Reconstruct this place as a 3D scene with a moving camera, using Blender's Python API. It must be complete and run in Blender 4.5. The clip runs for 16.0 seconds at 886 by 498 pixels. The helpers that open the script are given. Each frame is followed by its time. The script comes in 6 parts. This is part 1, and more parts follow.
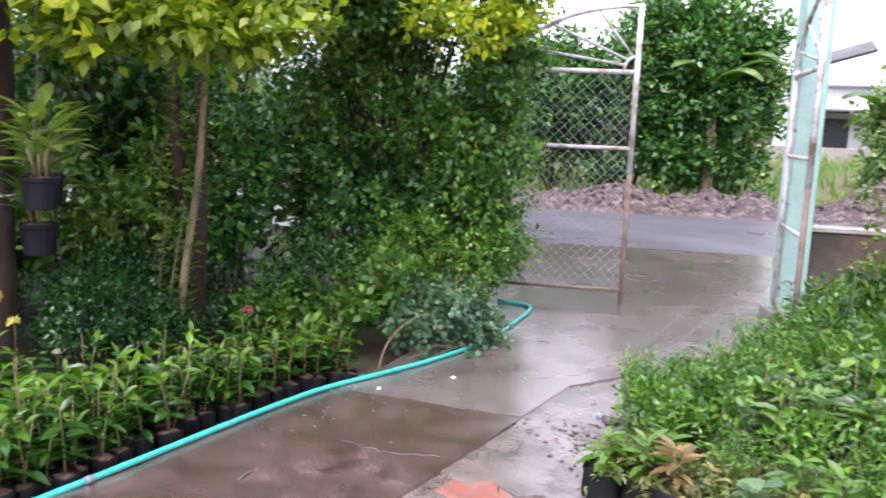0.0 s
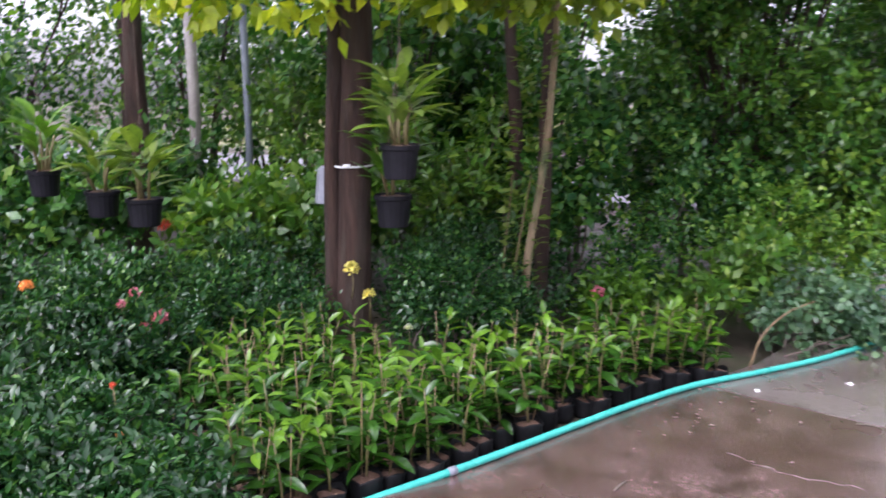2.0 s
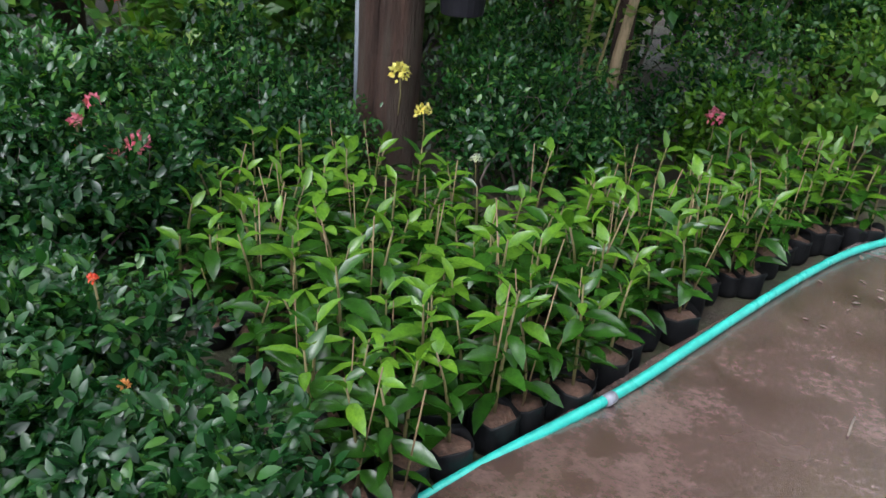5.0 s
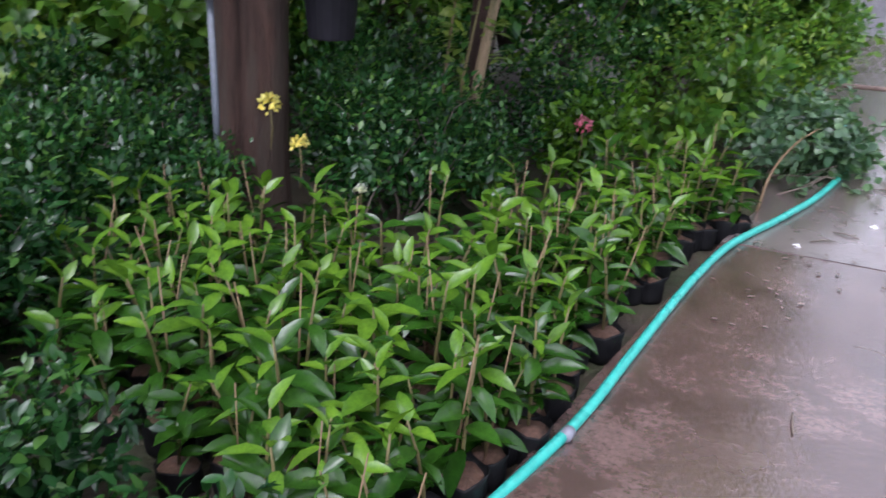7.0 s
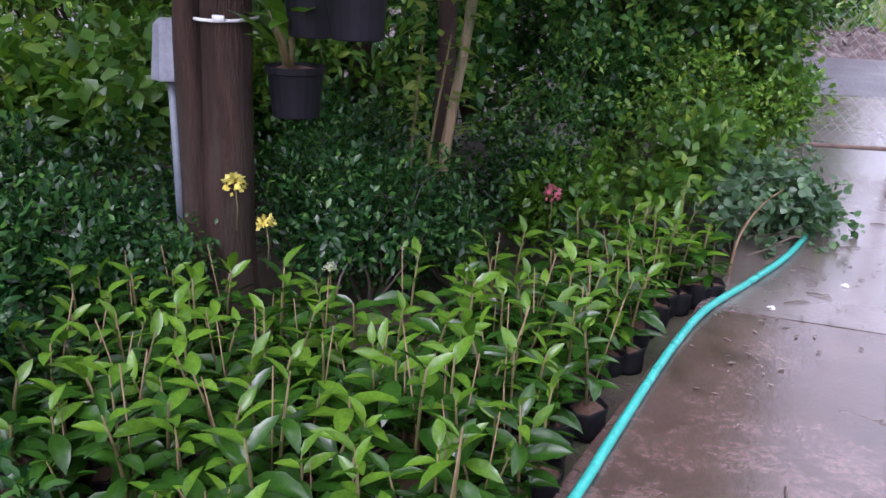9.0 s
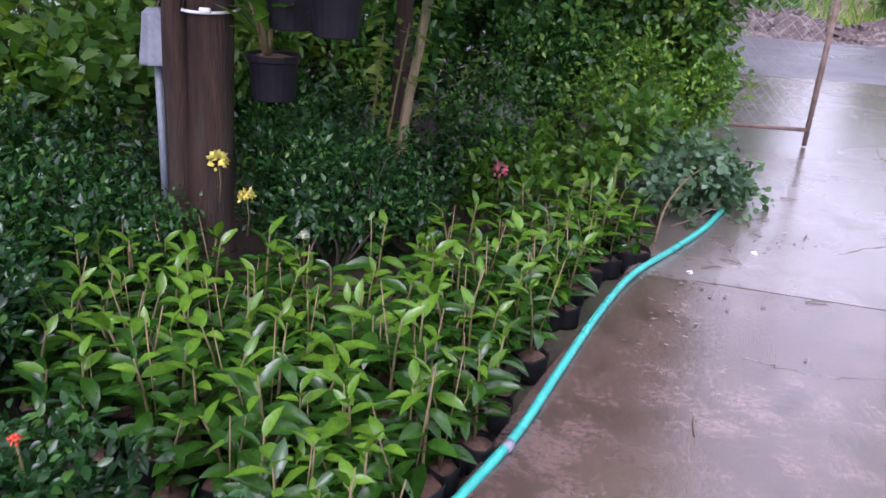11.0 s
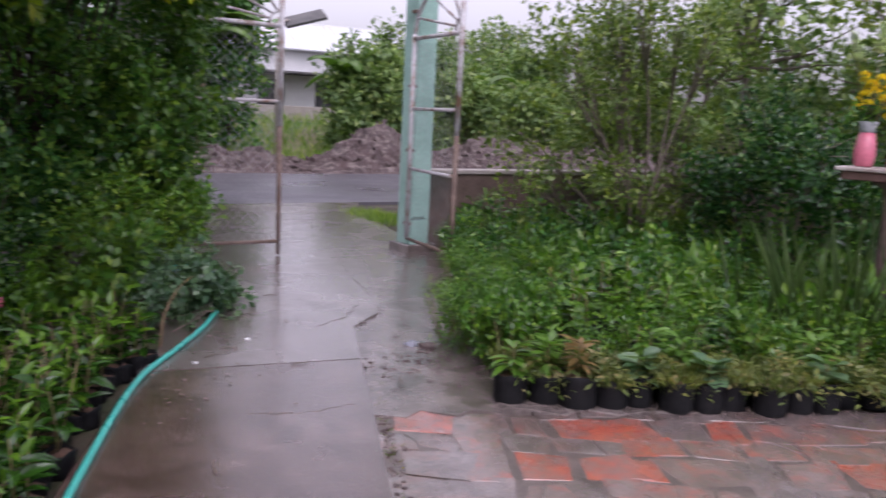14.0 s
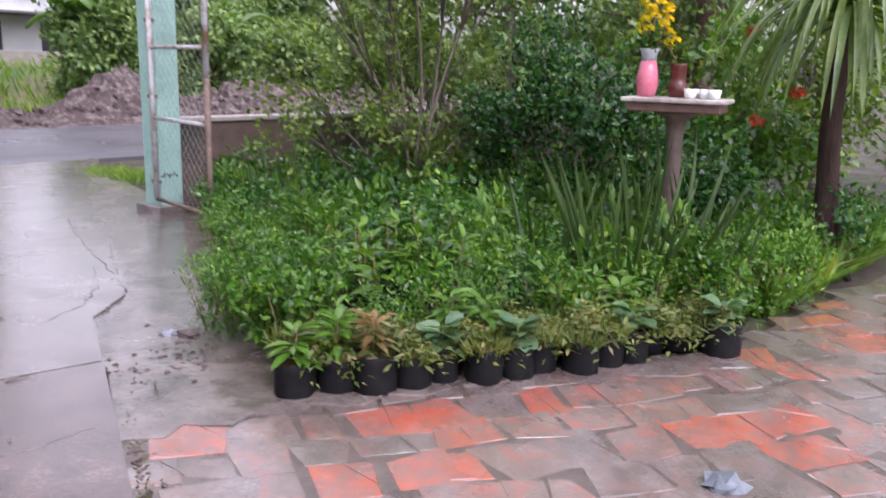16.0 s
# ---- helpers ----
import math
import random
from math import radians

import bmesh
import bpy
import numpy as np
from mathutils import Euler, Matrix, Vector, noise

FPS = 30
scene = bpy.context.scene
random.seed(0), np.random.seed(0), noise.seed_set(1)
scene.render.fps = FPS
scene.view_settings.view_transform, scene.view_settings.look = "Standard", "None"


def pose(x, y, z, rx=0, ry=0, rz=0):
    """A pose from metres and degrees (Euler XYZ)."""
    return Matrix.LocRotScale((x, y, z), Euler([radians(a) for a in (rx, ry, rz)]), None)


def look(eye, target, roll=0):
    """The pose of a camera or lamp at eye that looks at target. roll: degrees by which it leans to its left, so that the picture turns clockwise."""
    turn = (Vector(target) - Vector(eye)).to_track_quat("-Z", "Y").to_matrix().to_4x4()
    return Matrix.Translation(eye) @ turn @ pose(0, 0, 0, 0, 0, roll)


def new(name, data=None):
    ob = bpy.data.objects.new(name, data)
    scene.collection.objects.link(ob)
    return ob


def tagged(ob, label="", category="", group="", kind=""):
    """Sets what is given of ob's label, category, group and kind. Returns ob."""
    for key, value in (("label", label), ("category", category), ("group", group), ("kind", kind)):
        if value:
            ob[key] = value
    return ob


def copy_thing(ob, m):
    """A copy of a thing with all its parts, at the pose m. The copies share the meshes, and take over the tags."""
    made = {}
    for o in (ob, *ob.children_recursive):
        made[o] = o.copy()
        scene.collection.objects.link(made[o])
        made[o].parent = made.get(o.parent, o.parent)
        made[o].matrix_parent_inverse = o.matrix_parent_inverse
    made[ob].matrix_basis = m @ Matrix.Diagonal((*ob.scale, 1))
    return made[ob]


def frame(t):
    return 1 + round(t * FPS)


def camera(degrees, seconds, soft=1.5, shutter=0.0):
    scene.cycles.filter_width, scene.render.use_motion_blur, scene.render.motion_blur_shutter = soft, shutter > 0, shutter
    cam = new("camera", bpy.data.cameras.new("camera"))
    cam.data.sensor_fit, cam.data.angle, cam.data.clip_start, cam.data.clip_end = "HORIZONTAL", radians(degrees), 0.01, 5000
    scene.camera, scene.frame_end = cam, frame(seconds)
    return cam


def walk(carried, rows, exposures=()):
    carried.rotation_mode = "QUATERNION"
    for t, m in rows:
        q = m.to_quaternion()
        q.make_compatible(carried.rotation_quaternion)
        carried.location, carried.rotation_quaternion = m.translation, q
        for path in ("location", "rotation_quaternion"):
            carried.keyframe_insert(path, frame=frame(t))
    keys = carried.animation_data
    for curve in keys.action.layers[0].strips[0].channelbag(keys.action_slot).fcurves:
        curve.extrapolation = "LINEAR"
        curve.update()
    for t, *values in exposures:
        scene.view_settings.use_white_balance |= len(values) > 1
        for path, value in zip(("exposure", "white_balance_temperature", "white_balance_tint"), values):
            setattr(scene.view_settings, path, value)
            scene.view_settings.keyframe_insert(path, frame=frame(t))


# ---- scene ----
cam = camera(56.9, 16.0, shutter=0.4)
PATH = [
    (0, (-0.454, 1.529, 1.468), (-0.744, 3.486, 1.175), 2.5),
    (0.5, (-0.506, 1.577, 1.44), (-0.939, 3.506, 1.138), 2.5),
    (1, (-0.57, 1.636, 1.397), (-1.06, 3.544, 1.052), 1.1),
    (1.5, (-0.673, 1.727, 1.364), (-1.361, 3.563, 0.971), 0.5),
    (2, (-0.927, 1.915, 1.361), (-1.887, 3.632, 1.001), 0.1),
    (2.5, (-1.123, 2.062, 1.307), (-2.164, 3.701, 0.828), 2.4),
    (3, (-1.352, 2.192, 1.282), (-2.32, 3.869, 0.781), 1.8),
    (3.5, (-1.572, 2.36, 1.245), (-2.499, 4.03, 0.651), 2.7),
    (6, (-2.160, 2.733, 1.203), (-2.779, 4.402, 0.291), 4.5),
    (6.5, (-2.231, 2.780, 1.199), (-2.855, 4.471, 0.331), 4.2),
    (7, (-2.339, 2.724, 1.196), (-2.620, 4.534, 0.392), 3.7),
    (7.5, (-2.354, 2.745, 1.207), (-2.572, 4.596, 0.483), 3.7),
    (8, (-2.351, 2.836, 1.210), (-2.594, 4.703, 0.537), 2.6),
    (10.5, (-2.423, 2.567, 1.27), (-2.535, 4.454, 0.617), 3.8),
    (11, (-2.425, 2.449, 1.335), (-2.485, 4.313, 0.614), 4.3),
    (11.5, (-2.452, 2.322, 1.283), (-2.403, 4.183, 0.551), 3.8),
    (12, (-2.489, 2.177, 1.273), (-2.065, 4.032, 0.657), 2.2),
    (12.5, (-2.53, 2.065, 1.29), (-1.941, 3.902, 0.762), 1.5),
    (13, (-2.538, 1.994, 1.301), (-1.943, 3.853, 0.866), 1.7),
    (13.5, (-2.546, 1.859, 1.315), (-1.854, 3.707, 0.988), 1.8),
    (14, (-2.518, 1.807, 1.312), (-1.47, 3.48, 0.99), 2.9),
    (14.5, (-2.49, 1.916, 1.314), (-1.279, 3.481, 1.02), 2.7),
    (15, (-2.446, 2.021, 1.316), (-1.099, 3.464, 0.992), 0.7),
    (15.5, (-2.283, 2.184, 1.297), (-0.88, 3.569, 0.962), 0.5),
    (16, (-2.128, 2.34, 1.276), (-0.669, 3.636, 0.839), 1.6),
]
EXPOSURES = [(0, 1.96, 6050, 23), (0.5, 1.96, 6050, 25), (1.0, 2.13, 5950, 31), (1.5, 2.03, 5950, 30), (2.0, 1.93, 6000, 26), (2.5, 1.78, 6000, 26), (3.5, 1.82, 6000, 25), (6.0, 1.48, 6000, 3), (6.5, 1.48, 6000, 3), (7.0, 1.52, 5850, 23), (7.5, 1.52, 5850, 27), (8.0, 1.52, 5800, 28), (10.5, 1.56, 5750, 34), (11.5, 1.66, 5750, 31), (12.0, 1.76, 5750, 32), (13.0, 1.96, 5860, 33), (13.5, 1.96, 5960, 30), (14.0, 0.71, 6110, 31), (14.5, 0.91, 6110, 30), (15.0, 0.53, 6110, 30), (15.5, 1.35, 6110, 27), (16.0, 1.34, 6060, 27)]
walk(cam, [(t, look(eye, target, roll)) for t, eye, target, roll in PATH], EXPOSURES)

# ---- world and sun: a bright overcast sky after rain ----
world = bpy.data.worlds.new("overcast")
scene.world = world
world.use_nodes = True
wt = world.node_tree
sky = wt.nodes.new("ShaderNodeTexSky")
sky.sky_type, sky.sun_disc = "NISHITA", False
sky.sun_elevation, sky.sun_rotation = radians(58), radians(200)
sky.air_density, sky.dust_density = 1.0, 4.0
grey = wt.nodes.new("ShaderNodeHueSaturation")
grey.inputs["Saturation"].default_value = 0.15
wt.links.new(sky.outputs[0], grey.inputs["Color"])
wt.links.new(grey.outputs[0], wt.nodes["Background"].inputs["Color"])
wt.nodes["Background"].inputs["Strength"].default_value = 0.15
sun = new("sun", bpy.data.lights.new("sun", "SUN"))
sun.data.energy, sun.data.angle, sun.data.color = 0.3, radians(30), (1.0, 0.97, 0.93)
sun.matrix_world = pose(0, 0, 20, 32, 0, 160)


# ---- materials ----
def mat_base(name):
    m = bpy.data.materials.new(name)
    m.use_nodes = True
    nt = m.node_tree
    return m, nt, nt.nodes["Principled BSDF"]


def noise_node(nt, scale, detail=5, rough=0.6, vec=None):
    n = nt.nodes.new("ShaderNodeTexNoise")
    n.inputs["Scale"].default_value, n.inputs["Detail"].default_value, n.inputs["Roughness"].default_value = scale, detail, rough
    if vec is None:
        vec = nt.nodes.new("ShaderNodeTexCoord").outputs["Object"]
    nt.links.new(vec, n.inputs["Vector"])
    return n.outputs["Fac"]


def ramp_node(nt, fac, stops):
    r = nt.nodes.new("ShaderNodeValToRGB")
    el = r.color_ramp.elements
    while len(el) < len(stops):
        el.new(0.5)
    for e, (p, c) in zip(el, stops):
        e.position, e.color = p, (*c, 1) if len(c) == 3 else c
    nt.links.new(fac, r.inputs["Fac"])
    return r.outputs["Color"]


def mix_node(nt, fac, a, b, blend="MIX"):
    n = nt.nodes.new("ShaderNodeMix")
    n.data_type, n.blend_type = "RGBA", blend
    for sock, val in ((n.inputs[0], fac), (n.inputs[6], a), (n.inputs[7], b)):
        if isinstance(val, (int, float)):
            sock.default_value = val
        elif isinstance(val, tuple):
            sock.default_value = (*val, 1)
        else:
            nt.links.new(val, sock)
    return n.outputs[2]


def bump_node(nt, p, height, strength=0.5, dist=0.01):
    b = nt.nodes.new("ShaderNodeBump")
    b.inputs["Strength"].default_value, b.inputs["Distance"].default_value = strength, dist
    nt.links.new(height, b.inputs["Height"])
    nt.links.new(b.outputs[0], p.inputs["Normal"])


def surface(name, dark, light, scale=6.0, fine=60.0, rough=(0.5, 0.9), bump=0.4, dist=0.006, metal=0.0, shine=0.5, grit=0.25, stain=None, stain_scale=1.2, world_space=False, film=0.0, mud=None, mud_scale=1.3, stretch=None):
    """A two-scale surface: mottling, fine grain, patchy gloss, optional stains."""
    m, nt, p = mat_base(name)
    vec = nt.nodes.new("ShaderNodeNewGeometry").outputs["Position"] if world_space else None
    if stretch:
        mapping = nt.nodes.new("ShaderNodeMapping")
        mapping.inputs["Scale"].default_value = stretch
        nt.links.new(vec or nt.nodes.new("ShaderNodeTexCoord").outputs["Object"], mapping.inputs["Vector"])
        vec = mapping.outputs[0]
    big, small = noise_node(nt, scale, 6, 0.65, vec), noise_node(nt, fine, 4, 0.7, vec)
    col = ramp_node(nt, big, [(0.3, dark), (0.7, light)])
    grain = ramp_node(nt, small, [(0.25, (1 - 1.2 * grit,) * 3), (0.75, (1 + grit,) * 3)])
    col = mix_node(nt, 0.8, col, grain, "MULTIPLY")
    if stain:
        spot = ramp_node(nt, noise_node(nt, stain_scale, 7, 0.7, vec), [(0.48, (0, 0, 0)), (0.62, (1, 1, 1))])
        col = mix_node(nt, spot, col, stain)
    if mud:
        cover = ramp_node(nt, noise_node(nt, mud_scale, 8, 0.72, vec), [(0.42, (0, 0, 0)), (0.64, (0.92, 0.92, 0.92))])
        col = mix_node(nt, cover, col, mud)
    nt.links.new(col, p.inputs["Base Color"])
    r = ramp_node(nt, noise_node(nt, scale * 0.6, 5, 0.6, vec), [(0.35, (rough[0],) * 3), (0.65, (rough[1],) * 3)])
    nt.links.new(r, p.inputs["Roughness"])
    p.inputs["Metallic"].default_value = metal
    p.inputs["Specular IOR Level"].default_value = shine
    p.inputs["Coat Weight"].default_value, p.inputs["Coat Roughness"].default_value = film, 0.15
    p.inputs["Coat IOR"].default_value = 1.6 if film < 1 else 1.85
    bump_node(nt, p, small, bump, dist)
    if film:
        ripple = nt.nodes.new("ShaderNodeBump")
        ripple.inputs["Strength"].default_value, ripple.inputs["Distance"].default_value = 0.3 * bump, dist
        nt.links.new(small, ripple.inputs["Height"])
        nt.links.new(ripple.outputs[0], p.inputs["Coat Normal"])
    return m


def leaf_mat(name, dark, light, tip=None, rough=0.38, through_light=0.3):
    """Leaf blades: every leaf has its own shade; some light shines through."""
    m, nt, p = mat_base(name)
    isl = nt.nodes.new("ShaderNodeNewGeometry").outputs["Random Per Island"]
    obj = nt.nodes.new("ShaderNodeObjectInfo").outputs["Random"]
    stops = [(0.0, dark), (0.75, light)] + ([(0.97, tip)] if tip else [])
    col = ramp_node(nt, isl, stops)
    shade = ramp_node(nt, obj, [(0.0, (0.7, 0.78, 0.75)), (1.0, (1.25, 1.2, 1.05))])
    col = mix_node(nt, 1.0, col, shade, "MULTIPLY")
    # coarse noise in the colour imitates light leaf clusters and dark hollows
    clump_shading = ramp_node(nt, noise_node(nt, 3.2, 3), [(0.34, (0.62, 0.70, 0.78)), (0.66, (1.32, 1.26, 1.10))])
    col = mix_node(nt, 0.85, col, clump_shading, "MULTIPLY")
    vein = ramp_node(nt, noise_node(nt, 28, 3), [(0.3, (0.8, 0.8, 0.8)), (0.7, (1.15, 1.15, 1.1))])
    col = mix_node(nt, 1.0, col, vein, "MULTIPLY")
    nt.links.new(col, p.inputs["Base Color"])
    p.inputs["Roughness"].default_value = rough
    p.inputs["Specular IOR Level"].default_value = 0.5
    t = nt.nodes.new("ShaderNodeBsdfTranslucent")
    nt.links.new(mix_node(nt, 1.0, col, (1.3, 1.5, 0.5), "MULTIPLY"), t.inputs["Color"])
    mix = nt.nodes.new("ShaderNodeMixShader")
    mix.inputs[0].default_value = through_light
    nt.links.new(p.outputs[0], mix.inputs[1])
    nt.links.new(t.outputs[0], mix.inputs[2])
    nt.links.new(mix.outputs[0], nt.nodes["Material Output"].inputs["Surface"])
    return m


M_SOIL = surface("dark_wet_soil", (0.035, 0.026, 0.018), (0.09, 0.065, 0.045), 3, 40, (0.5, 0.9), 0.9, 0.03, stain=(0.06, 0.08, 0.03), world_space=True)
M_PATH = surface("wet_concrete", (0.082, 0.048, 0.041), (0.175, 0.116, 0.104), 2.4, 46, (0.06, 0.30), 0.6, 0.005, stain=(0.055, 0.033, 0.027), stain_scale=5.5, world_space=True, film=1.0, mud=(0.066, 0.037, 0.029), mud_scale=1.7, grit=0.5)
# base paler than M_PATH: carries the sky's whitish reflection on the driveway
M_DRIVE = surface("sky_paled_wet_concrete", (0.135, 0.108, 0.102), (0.25, 0.207, 0.198), 1.6, 55, (0.12, 0.36), 0.5, 0.005, stain=(0.09, 0.066, 0.058), stain_scale=2.4, world_space=True, film=1.0, mud=(0.10, 0.072, 0.064), mud_scale=0.8)
M_APRON = surface("muddy_rough_concrete", (0.10, 0.078, 0.070), (0.24, 0.20, 0.185), 3.5, 30, (0.06, 0.4), 0.7, 0.008, stain=(0.07, 0.055, 0.045), stain_scale=3.0, world_space=True, film=0.8)
M_ROAD = surface("damp_asphalt", (0.085, 0.082, 0.095), (0.125, 0.12, 0.135), 0.7, 90, (0.25, 0.5), 0.4, 0.004, world_space=True)
M_RED = surface("red_clay_tile", (0.36, 0.075, 0.045), (0.52, 0.14, 0.085), 7, 70, (0.06, 0.35), 0.35, 0.003, stain=(0.34, 0.15, 0.12), stain_scale=6, world_space=True, film=1.0, mud=(0.20, 0.13, 0.115), mud_scale=5.5)
M_PINK = surface("worn_red_tile", (0.17, 0.120, 0.105), (0.30, 0.215, 0.19), 6, 60, (0.06, 0.35), 0.4, 0.004, stain=(0.36, 0.13, 0.10), stain_scale=7, world_space=True, film=1.0, mud=(0.15, 0.115, 0.10), mud_scale=4.2)
M_MOSS = surface("mossy_grey_tile", (0.145, 0.115, 0.106), (0.29, 0.24, 0.228), 6, 60, (0.06, 0.355), 0.5, 0.004, stain=(0.24, 0.15, 0.13), stain_scale=5, world_space=True, film=1.0, mud=(0.115, 0.090, 0.078), mud_scale=3.6, grit=0.4)
M_MORTAR = surface("dirty_joint", (0.075, 0.058, 0.048), (0.15, 0.115, 0.10), 8, 60, (0.15, 0.6), 0.7, 0.006, world_space=True, film=0.6)
M_PILLAR = surface("pale_green_paint", (0.30, 0.50, 0.44), (0.37, 0.58, 0.51), 2.5, 45, (0.5, 0.75), 0.15, 0.003, stain=(0.23, 0.38, 0.33), stain_scale=1.6)
M_WALL = surface("stained_brown_wall", (0.09, 0.06, 0.05), (0.17, 0.12, 0.10), 2.5, 40, (0.5, 0.9), 0.5, 0.006, stain=(0.05, 0.045, 0.035))
M_CAP = surface("weathered_cement_cap", (0.28, 0.25, 0.23), (0.42, 0.38, 0.35), 5, 50, (0.4, 0.8), 0.4)
M_STEEL = surface("chalky_painted_steel", (0.42, 0.41, 0.43), (0.62, 0.61, 0.63), 9, 60, (0.4, 0.7), 0.2, 0.002, stain=(0.25, 0.15, 0.10), stain_scale=6)
M_RUST = surface("rusted_steel", (0.10, 0.065, 0.05), (0.24, 0.17, 0.14), 12, 70, (0.5, 0.85), 0.4, 0.002)
M_WIRE = surface("galvanised_wire", (0.30, 0.30, 0.32), (0.48, 0.48, 0.50), 12, 50, (0.35, 0.6), 0.1, 0.001, metal=0.4)
M_DIRT = surface("reddish_spoil", (0.034, 0.022, 0.022), (0.105, 0.070, 0.068), 4, 25, (0.6, 0.95), 0.9, 0.03, stain=(0.20, 0.165, 0.15), stain_scale=7, world_space=True)
M_BANK = surface("field_earth_and_moss", (0.10, 0.10, 0.035), (0.20, 0.18, 0.08), 0.8, 12, (0.6, 0.95), 0.8, 0.03, stain=(0.07, 0.13, 0.03), stain_scale=0.5, world_space=True)
M_BAG = surface("black_plastic_bag", (0.004, 0.004, 0.005), (0.011, 0.011, 0.012), 14, 50, (0.45, 0.75), 0.5, 0.004, shine=0.22)
M_POT = surface("black_plastic_pot", (0.004, 0.004, 0.006), (0.011, 0.010, 0.015), 9, 50, (0.45, 0.7), 0.2, 0.002, shine=0.22)
M_PEAT = surface("coir_potting_soil", (0.10, 0.055, 0.035), (0.24, 0.13, 0.09), 30, 120, (0.6, 0.95), 0.9, 0.01, stain=(0.06, 0.04, 0.03), stain_scale=14)
M_HOSE = surface("turquoise_hose_rubber", (0.03, 0.38, 0.32), (0.05, 0.48, 0.40), 5, 40, (0.22, 0.4), 0.1, 0.001)
M_STICK = surface("dry_bamboo", (0.12, 0.075, 0.035), (0.24, 0.165, 0.085), 20, 90, (0.5, 0.8), 0.3, 0.002)
M_STEM = surface("green_brown_stem", (0.10, 0.075, 0.035), (0.17, 0.15, 0.05), 15, 80, (0.5, 0.8), 0.3, 0.002)
M_BARK = surface("wet_brown_bark", (0.022, 0.013, 0.010), (0.085, 0.045, 0.034), 7, 34, (0.5, 0.85), 1.0, 0.03, stain=(0.062, 0.046, 0.036), stain_scale=3, stretch=(3.0, 3.0, 0.40), shine=0.3)
M_PALEBARK = surface("pale_tan_bark", (0.20, 0.13, 0.075), (0.38, 0.28, 0.17), 6, 40, (0.5, 0.85), 0.8, 0.01, stain=(0.08, 0.10, 0.04), stain_scale=4, stretch=(2.5, 2.5, 0.6))
M_TWIG = surface("grey_twig", (0.10, 0.08, 0.065), (0.20, 0.165, 0.13), 8, 50, (0.6, 0.9), 0.6, 0.006)
M_MAROON = surface("maroon_palm_stem", (0.06, 0.022, 0.026), (0.12, 0.05, 0.05), 4, 40, (0.5, 0.8), 0.5, 0.008, stain=(0.16, 0.14, 0.135), stain_scale=1.5)
M_PVC = surface("grey_pvc", (0.12, 0.14, 0.17), (0.19, 0.215, 0.25), 5, 50, (0.35, 0.5), 0.1, 0.001)
M_COVER = surface("cloudy_plastic", (0.17, 0.18, 0.22), (0.30, 0.31, 0.36), 9, 50, (0.2, 0.4), 0.3, 0.003)
M_WHITE = surface("white_plastic", (0.62, 0.63, 0.65), (0.78, 0.78, 0.80), 6, 50, (0.3, 0.5), 0.15, 0.002)
M_PLASTER = surface("white_house_plaster", (0.66, 0.67, 0.68), (0.82, 0.82, 0.82), 0.8, 20, (0.6, 0.9), 0.2, 0.004)
M_ROOF = surface("pale_tin_roof", (0.55, 0.57, 0.60), (0.74, 0.76, 0.78), 0.8, 12, (0.35, 0.6), 0.2, 0.004)
M_DARKROOF = surface("dark_fibre_roof", (0.07, 0.07, 0.075), (0.16, 0.155, 0.15), 2, 30, (0.6, 0.9), 0.4, 0.006)
M_DARK = surface("dark_opening", (0.03, 0.03, 0.035), (0.06, 0.06, 0.065), 2, 20, (0.2, 0.4), 0.1, 0.002)
M_TABLE = surface("weathered_table_slab", (0.36, 0.33, 0.31), (0.55, 0.51, 0.48), 6, 60, (0.3, 0.6), 0.3, 0.003, stain=(0.25, 0.19, 0.17), stain_scale=4)
M_TABLEDGE = surface("rusty_brown_wood", (0.10, 0.055, 0.045), (0.19, 0.11, 0.09), 8, 60, (0.5, 0.8), 0.4, 0.004)
M_VASE = surface("pink_glaze", (0.55, 0.13, 0.20), (0.68, 0.22, 0.28), 4, 30, (0.1, 0.25), 0.05, 0.001)
M_VASETOP = surface("grey_glaze", (0.32, 0.34, 0.36), (0.45, 0.47, 0.49), 6, 30, (0.1, 0.25), 0.05, 0.001)
M_BROWNPOT = surface("brown_glaze", (0.07, 0.018, 0.014), (0.12, 0.034, 0.024), 6, 30, (0.15, 0.3), 0.05, 0.001)
M_PORCELAIN = surface("white_porcelain", (0.72, 0.72, 0.70), (0.82, 0.82, 0.80), 6, 30, (0.1, 0.25), 0.03, 0.001)
M_YELLOW = leaf_mat("yellow_petals", (0.78, 0.56, 0.004), (0.88, 0.70, 0.008), None, 0.6, 0.2)
M_PALEYELLOW = leaf_mat("pale_yellow_petals", (0.72, 0.55, 0.12), (0.82, 0.70, 0.22), None, 0.6, 0.25)
M_PINKPETAL = leaf_mat("pink_petals", (0.66, 0.10, 0.22), (0.80, 0.22, 0.34), None, 0.6, 0.25)
M_REDPETAL = leaf_mat("red_petals", (0.60, 0.05, 0.03), (0.75, 0.12, 0.06), None, 0.6, 0.25)
M_ORANGEPETAL = leaf_mat("orange_petals", (0.75, 0.22, 0.06), (0.85, 0.35, 0.12), None, 0.6, 0.25)
M_WHITEPETAL = leaf_mat("white_petals", (0.68, 0.70, 0.66), (0.82, 0.83, 0.80), None, 0.6, 0.25)
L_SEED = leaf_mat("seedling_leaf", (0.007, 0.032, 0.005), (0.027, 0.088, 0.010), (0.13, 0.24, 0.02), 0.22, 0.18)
# young leaf green, also used to brighten seedlings where more light reaches
L_SEEDNEW = leaf_mat("young_or_lit_seedling_leaf", (0.030, 0.10, 0.010), (0.115, 0.235, 0.020), None, 0.25, 0.25)
